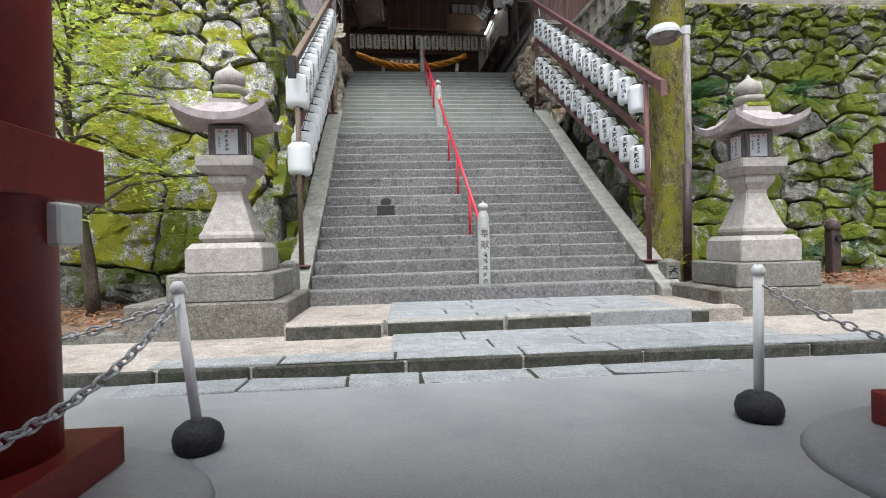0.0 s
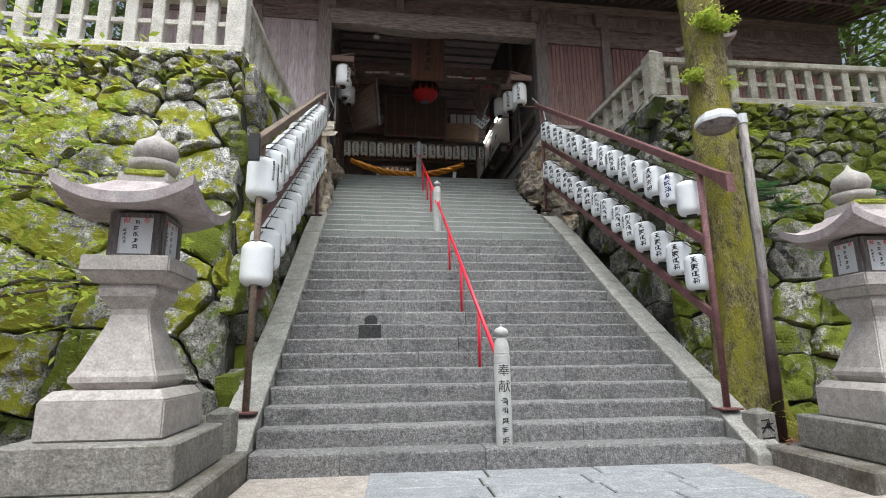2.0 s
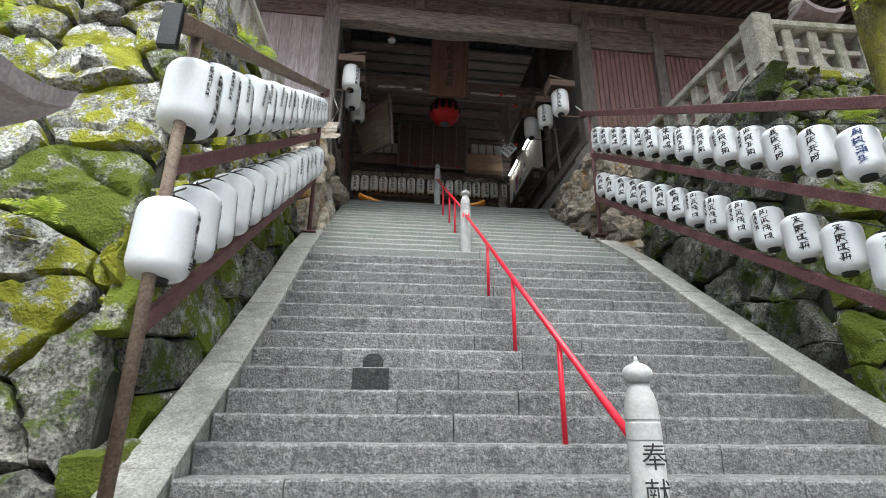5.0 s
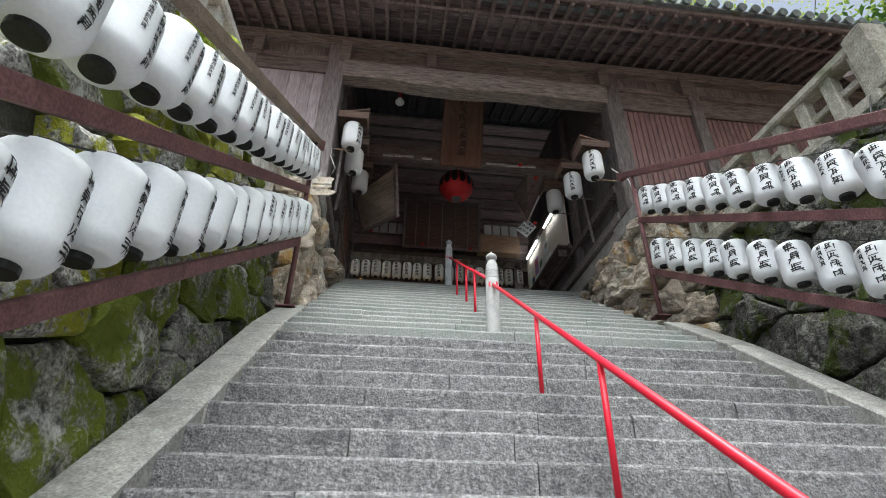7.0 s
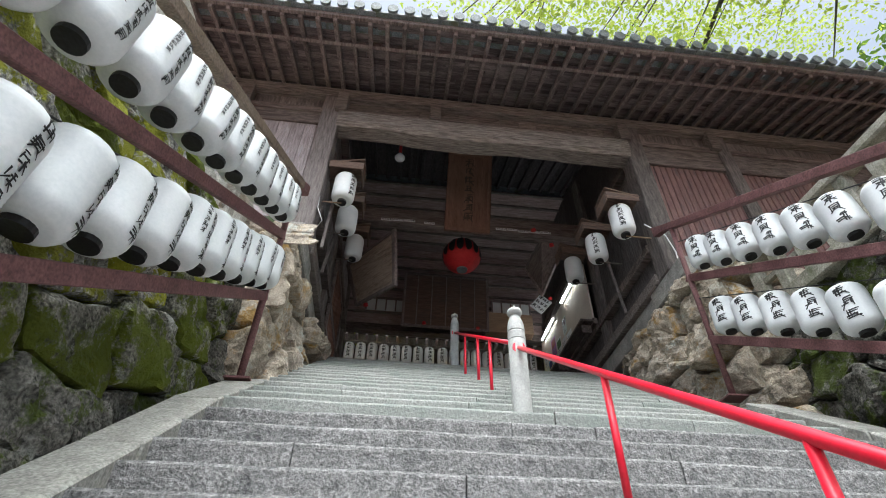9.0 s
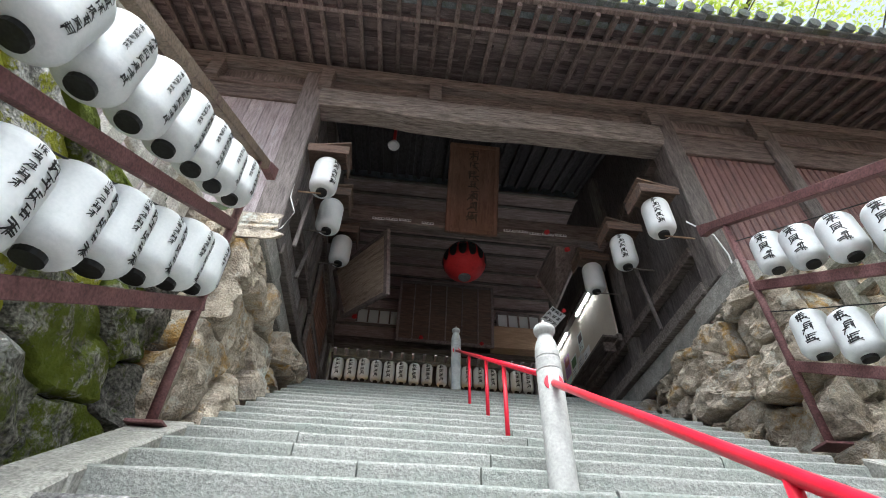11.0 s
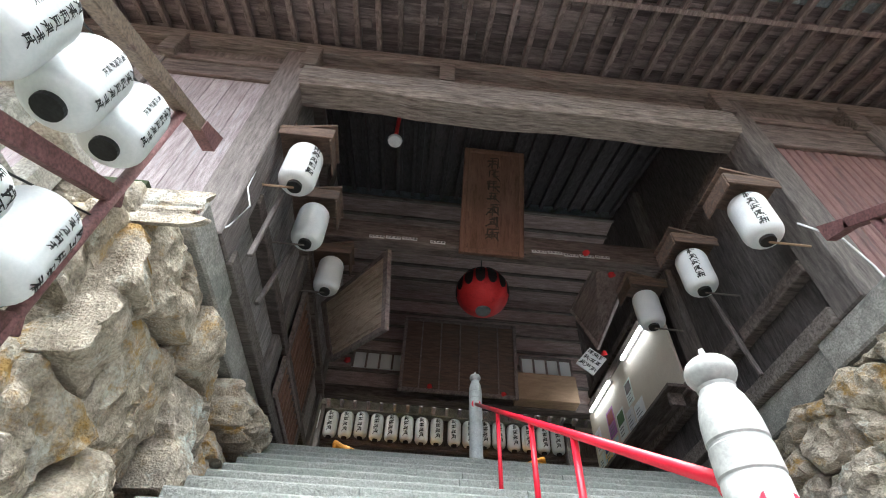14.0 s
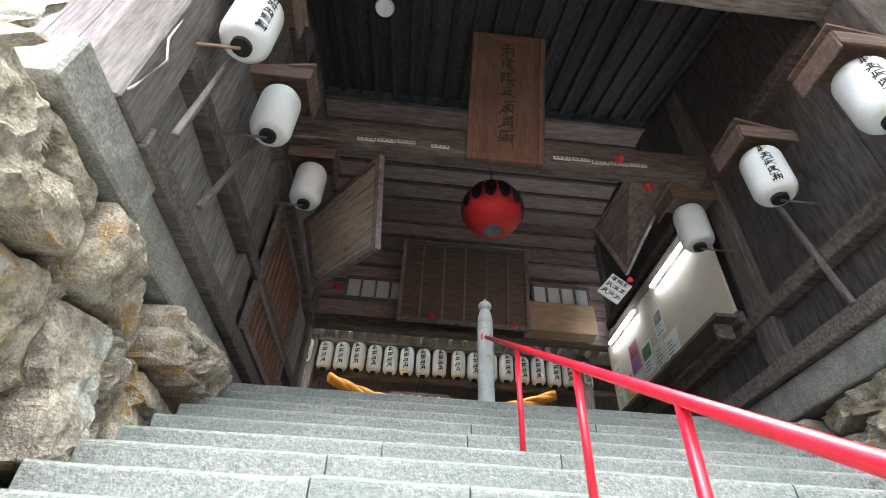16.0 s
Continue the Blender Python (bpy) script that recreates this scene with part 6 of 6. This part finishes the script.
for k, x0 in enumerate((-2.5, 0.95)):
    tr = thing("transom_window", pose(x0, 12.9, 9.6 if k == 0 else 9.7, 0, 0, TURN), "pale transom lattice above the far opening", "window", "transom windows")
    part("pane", box((0, 0, 0), (1.1, 0.015, 0.42)), M_PAPER, tr)
    for i in range(5):
        part("bar", box((i * 0.265, -0.03, 0), (i * 0.265 + 0.04, 0.0, 0.42), 0.004), M_RAFTER, tr)
    part("bar", box((0, -0.035, 0.36), (1.1, 0.0, 0.42), 0.004), M_RAFTER, tr)

# lattice door in the left passage wall
ld = thing("lattice_door", GATE @ pose(-HW + 0.0, 2.75, 6.95, 0, 0, 90), "reddish-brown slatted wooden door in the passage wall", "door")
for x in (0.0, 1.86):
    part("stile", box((x, -0.03, 0), (x + 0.09, 0.03, 1.75), 0.005), M_WOODDK, ld)
for z in (0.0, 0.55, 1.66):
    part("rail", box((0.09, -0.03, z), (1.86, 0.03, z + 0.09), 0.005), M_RAFTER, ld)
for i in range(10):
    part("slat", box((0.18 + 0.17 * i, -0.018, 0.09), (0.225 + 0.17 * i, 0.018, 1.66), 0.003), M_PLAQUE, ld)
part("backing", box((0.05, 0.02, 0.05), (1.9, 0.03, 1.7)), M_BLACK, ld)

# notice board with tubes on the right passage wall
nb_m = GATE @ pose(HW - 0.06, 6.1, 7.6, 0, 0, -90)
nb = thing("notice_board", nb_m, "long cream notice board with pinned papers under tube lights", "notice board")
part("panel", box((0, -0.02, 0), (3.45, 0.02, 1.42), 0.004), M_NOTICE, nb)
part("frame_bar", box((-0.05, -0.04, -0.14), (3.5, 0.05, 0.0), 0.01), M_WOODDK, nb)
part("frame_bar", box((-0.05, -0.04, 1.42), (3.5, 0.05, 1.6), 0.01), M_WOODDK, nb)
r = random.Random(9)
for i, (x, z, w, h, c) in enumerate(((0.1, 0.55, 0.3, 0.42, (0.7, 0.75, 0.8)), (0.42, 0.2, 0.3, 0.4, (0.75, 0.5, 0.2)), (0.1, 0.1, 0.28, 0.4, (0.6, 0.7, 0.75)), (0.78, 0.5, 0.33, 0.5, (0.35, 0.15, 0.4)), (0.76, 0.05, 0.34, 0.4, (0.5, 0.75, 0.78)),
                                     (1.18, 0.28, 0.34, 0.48, (0.72, 0.78, 0.72)), (1.56, 0.16, 0.3, 0.42, (0.7, 0.7, 0.68)), (1.74, 0.6, 0.26, 0.42, (0.7, 0.8, 0.76)), (1.9, 0.1, 0.36, 0.42, (0.8, 0.84, 0.86)))):
    pp = mat("poster_paper", tuple(v * 0.85 for v in c), c, 6, 0.6, 0.0, tuple(min(1, v * 1.1) for v in c[::-1]), 9, 0.5, 0.54)
    p = thing("poster", nb_m @ pose(x, -0.0225 - 0.001 * (i % 3), z), "printed paper notice pinned on the board", "poster", "posters")
    part("paper", box((0, -0.003, 0), (w, 0.0, h)), pp, p)
    b = bmesh.new()
    for k in range(6):
        box((w * 0.12, -0.0045, h * (0.12 + 0.12 * k)), (w * r.uniform(0.5, 0.88), -0.0035, h * (0.16 + 0.12 * k)), 0, None, b)
    tagged(part("print_lines", b, M_TILE, p), kind="stuff")
    if i % 2:
        part("picture", box((w * 0.1, -0.0048, h * 0.5), (w * 0.9, -0.0034, h * 0.92)), (M_INKBLUE, M_GATERED, M_LEAFD, M_POLEDK)[i // 2 % 4], p, "dark printed picture")
part("shelf", box((-0.05, -0.3, -0.1), (3.5, -0.04, -0.05), 0.006), M_WOODDK, nb, "dark narrow shelf")
for x in (0.2, 1.7, 3.3):
    part("bracket", box((x, -0.24, -0.28), (x + 0.05, -0.04, -0.1), 0.006), M_WOODDK, nb)
for x in (0.3, 2.05):
    ft = thing("tube_light", nb_m @ pose(x, -0.1, 1.33), "lit white fluorescent tube light", "light", "tube lights")
    part("tube", tube([(0, 0, 0), (1.05, 0, 0)], 0.02, 10), M_TUBE, ft, smooth=True)
    part("housing", box((-0.02, 0.03, -0.02), (1.07, 0.09, 0.05), 0.006), M_WHITE, ft)

# ---- the hall beyond ----
hall = thing("shrine_hall", pose(-0.45, 15.0, 0, 0, 0, TURN), "dark timber shrine hall beyond the gateway", "hall")
part("front_wall", box((-6, 2.3, 6.3), (6, 2.5, 12.0)), M_WOODDKV, hall)
part("eave_beam", box((-5.5, -0.1, 9.72), (5.5, 0.1, 9.95), 0.012), M_BALU, hall, "pale weathered eave beam")
part("lower_beam", box((-5.5, 0.1, 9.0), (5.5, 0.22, 9.12), 0.01), M_WOODDK, hall)
part("roof", beam((0, -0.35, 10.05), (0, 3.5, 12.25), 12, 0.12, 0.0), M_TILE, hall)
raf = None
for i in range(42):
    m = pose(-5.4 + 0.26 * i, 0, 0)
    if raf is None:
        raf = part("rafter", beam((0, -0.32, 9.97), (0, 2.4, 11.52), 0.07, 0.09, 0.004), M_RAFTER, hall, m=m)
    else:
        share("rafter", raf.data, hall, m)
end = None
for i in range(26):
    m = pose(-3.9 + 0.3 * i, 0, 0)
    if end is None:
        end = part("rafter_end", box((-0.035, -0.42, 9.74), (0.035, -0.1, 9.86), 0.008), M_BOARDGREY, hall, m=m)
    else:
        share("rafter_end", end.data, hall, m)
part("fascia", box((-5.5, -0.44, 9.88), (5.5, -0.38, 9.98), 0.008), M_BALU, hall, "pale weathered fascia board")
for x in (-4.2, -2.9, 2.9, 4.2):
    part("post", box((x - 0.13, -0.13, 6.3), (x + 0.13, 0.13, 9.8), 0.01), M_WOODDKV, hall)
lat = None
for i in range(60):
    m = pose(-2.8 + 0.095 * i, 0, 0)
    if lat is None:
        lat = part("lattice_bar", box((-0.015, 2.2, 7.4), (0.015, 2.24, 8.9)), M_WOOD, hall, m=m)
    else:
        share("lattice_bar", lat.data, hall, m)
sgn = thing("hall_sign", pose(-1.0, 14.95, 8.55, 0, 0, TURN), "dark sign board with pale writing under the lanterns", "sign")
part("board", box((-0.6, 0, -0.12), (0.6, 0.04, 0.16), 0.005), M_WOODDK, sgn)
b = bmesh.new()
for i in range(5):
    scribble(b, -0.4 + 0.2 * i, 0.02, 0.17, random.Random(800 + i), lambda u, v: Vector((u, -0.003, v)))
tagged(part("writing", b, M_PAPER, sgn), kind="stuff")
ROWKIT = lantern_meshes(0.6, 0.152, 810, M_INK, 4)
for i in range(18):
    x = -3.38 + 0.342 * i + (0.06 if i > 8 else 0)
    paper_lantern(pose(x, 15.0 + 0.037 * (x + 0.4), 9.1 + rng.uniform(-0.02, 0.02), 0, 0, rng.uniform(-10, 10)), ROWKIT, "slim white paper lantern in a row under the eave", "lanterns under the hall eave")
rope = thing("shimenawa_rope", pose(-0.45, 14.85, 8.84, 0, 0, TURN), "thick twisted golden straw rope swagged under the lanterns", "rope")
for k in range(3):
    pts = []
    for i in range(61):
        f = i / 60
        x = -2.4 + 4.6 * f
        a = 26 * f + 2 * math.pi * k / 3
        thick = 0.035 + 0.055 * math.sin(math.pi * f)
        pts.append((x, thick * math.cos(a), -0.55 * 4 * f * (1 - f) + thick * math.sin(a)))
    part("strand", tube(pts, 0.075, 8), M_ROPE, rope, smooth=True)
for x in (-1.75, 1.35):
    tas = thing("paper_streamer", pose(x, 14.8, 8.35, 0, 0, TURN), "white folded paper streamer hanging from the rope", "streamer", "paper streamers")
    part("paper", box((-0.07, -0.01, -0.25), (0.07, 0.01, 0.1), 0.004, pose(0, 0, 0, 0, 8, 0)), M_PAPER, tas)
# a damp dark patch on two steps
for k, w, h in ((8, 0.15, 1.0), (9, 0.09, 0.8)):
    y, z = nosing(k)[:2]
    low = nosing(k - 1)[1]
    y2 = nosing(k + 1)[0]
    n = 10
    vs = []
    for i in range(n + 1):
        xx = -1.4 + w * (2 * i / n - 1)
        up = h * (1 - 0.35 * abs(2 * i / n - 1) ** 3) if k == 9 else 1.0
        vs += [(xx, y - 0.017, low + 0.012), (xx + 0.01 * noise.noise(Vector((i, k, 1))), y - 0.017, low + (z - low) * up - 0.005)]
    faces = [(2 * i, 2 * i + 2, 2 * i + 3, 2 * i + 1) for i in range(n)]
    tagged(part("damp_patch", (vs, faces), M_DAMP, None), "dark damp stain on the granite riser", "stain", "damp stains")
# thin dark cables strung from the racks
for pts in ([(-2.61, 2.0, 4.47), (-3.4, 2.55, 5.38), (-4.95, 3.75, 7.35), (-7.3, 5.5, 10.25)], [(2.5, 2.5, 4.5), (3.3, 3.0, 5.42), (4.2, 3.5, 6.42), (5.2, 4.05, 7.45)]):
    wire = thing("cable", Matrix.Translation(pts[0]), "thin dark cable strung up from the lantern rack", "cable", "cables")
    part("strand", tube([Vector(p) - Vector(pts[0]) for p in pts], 0.009, 6), M_BLACK, wire, smooth=True)
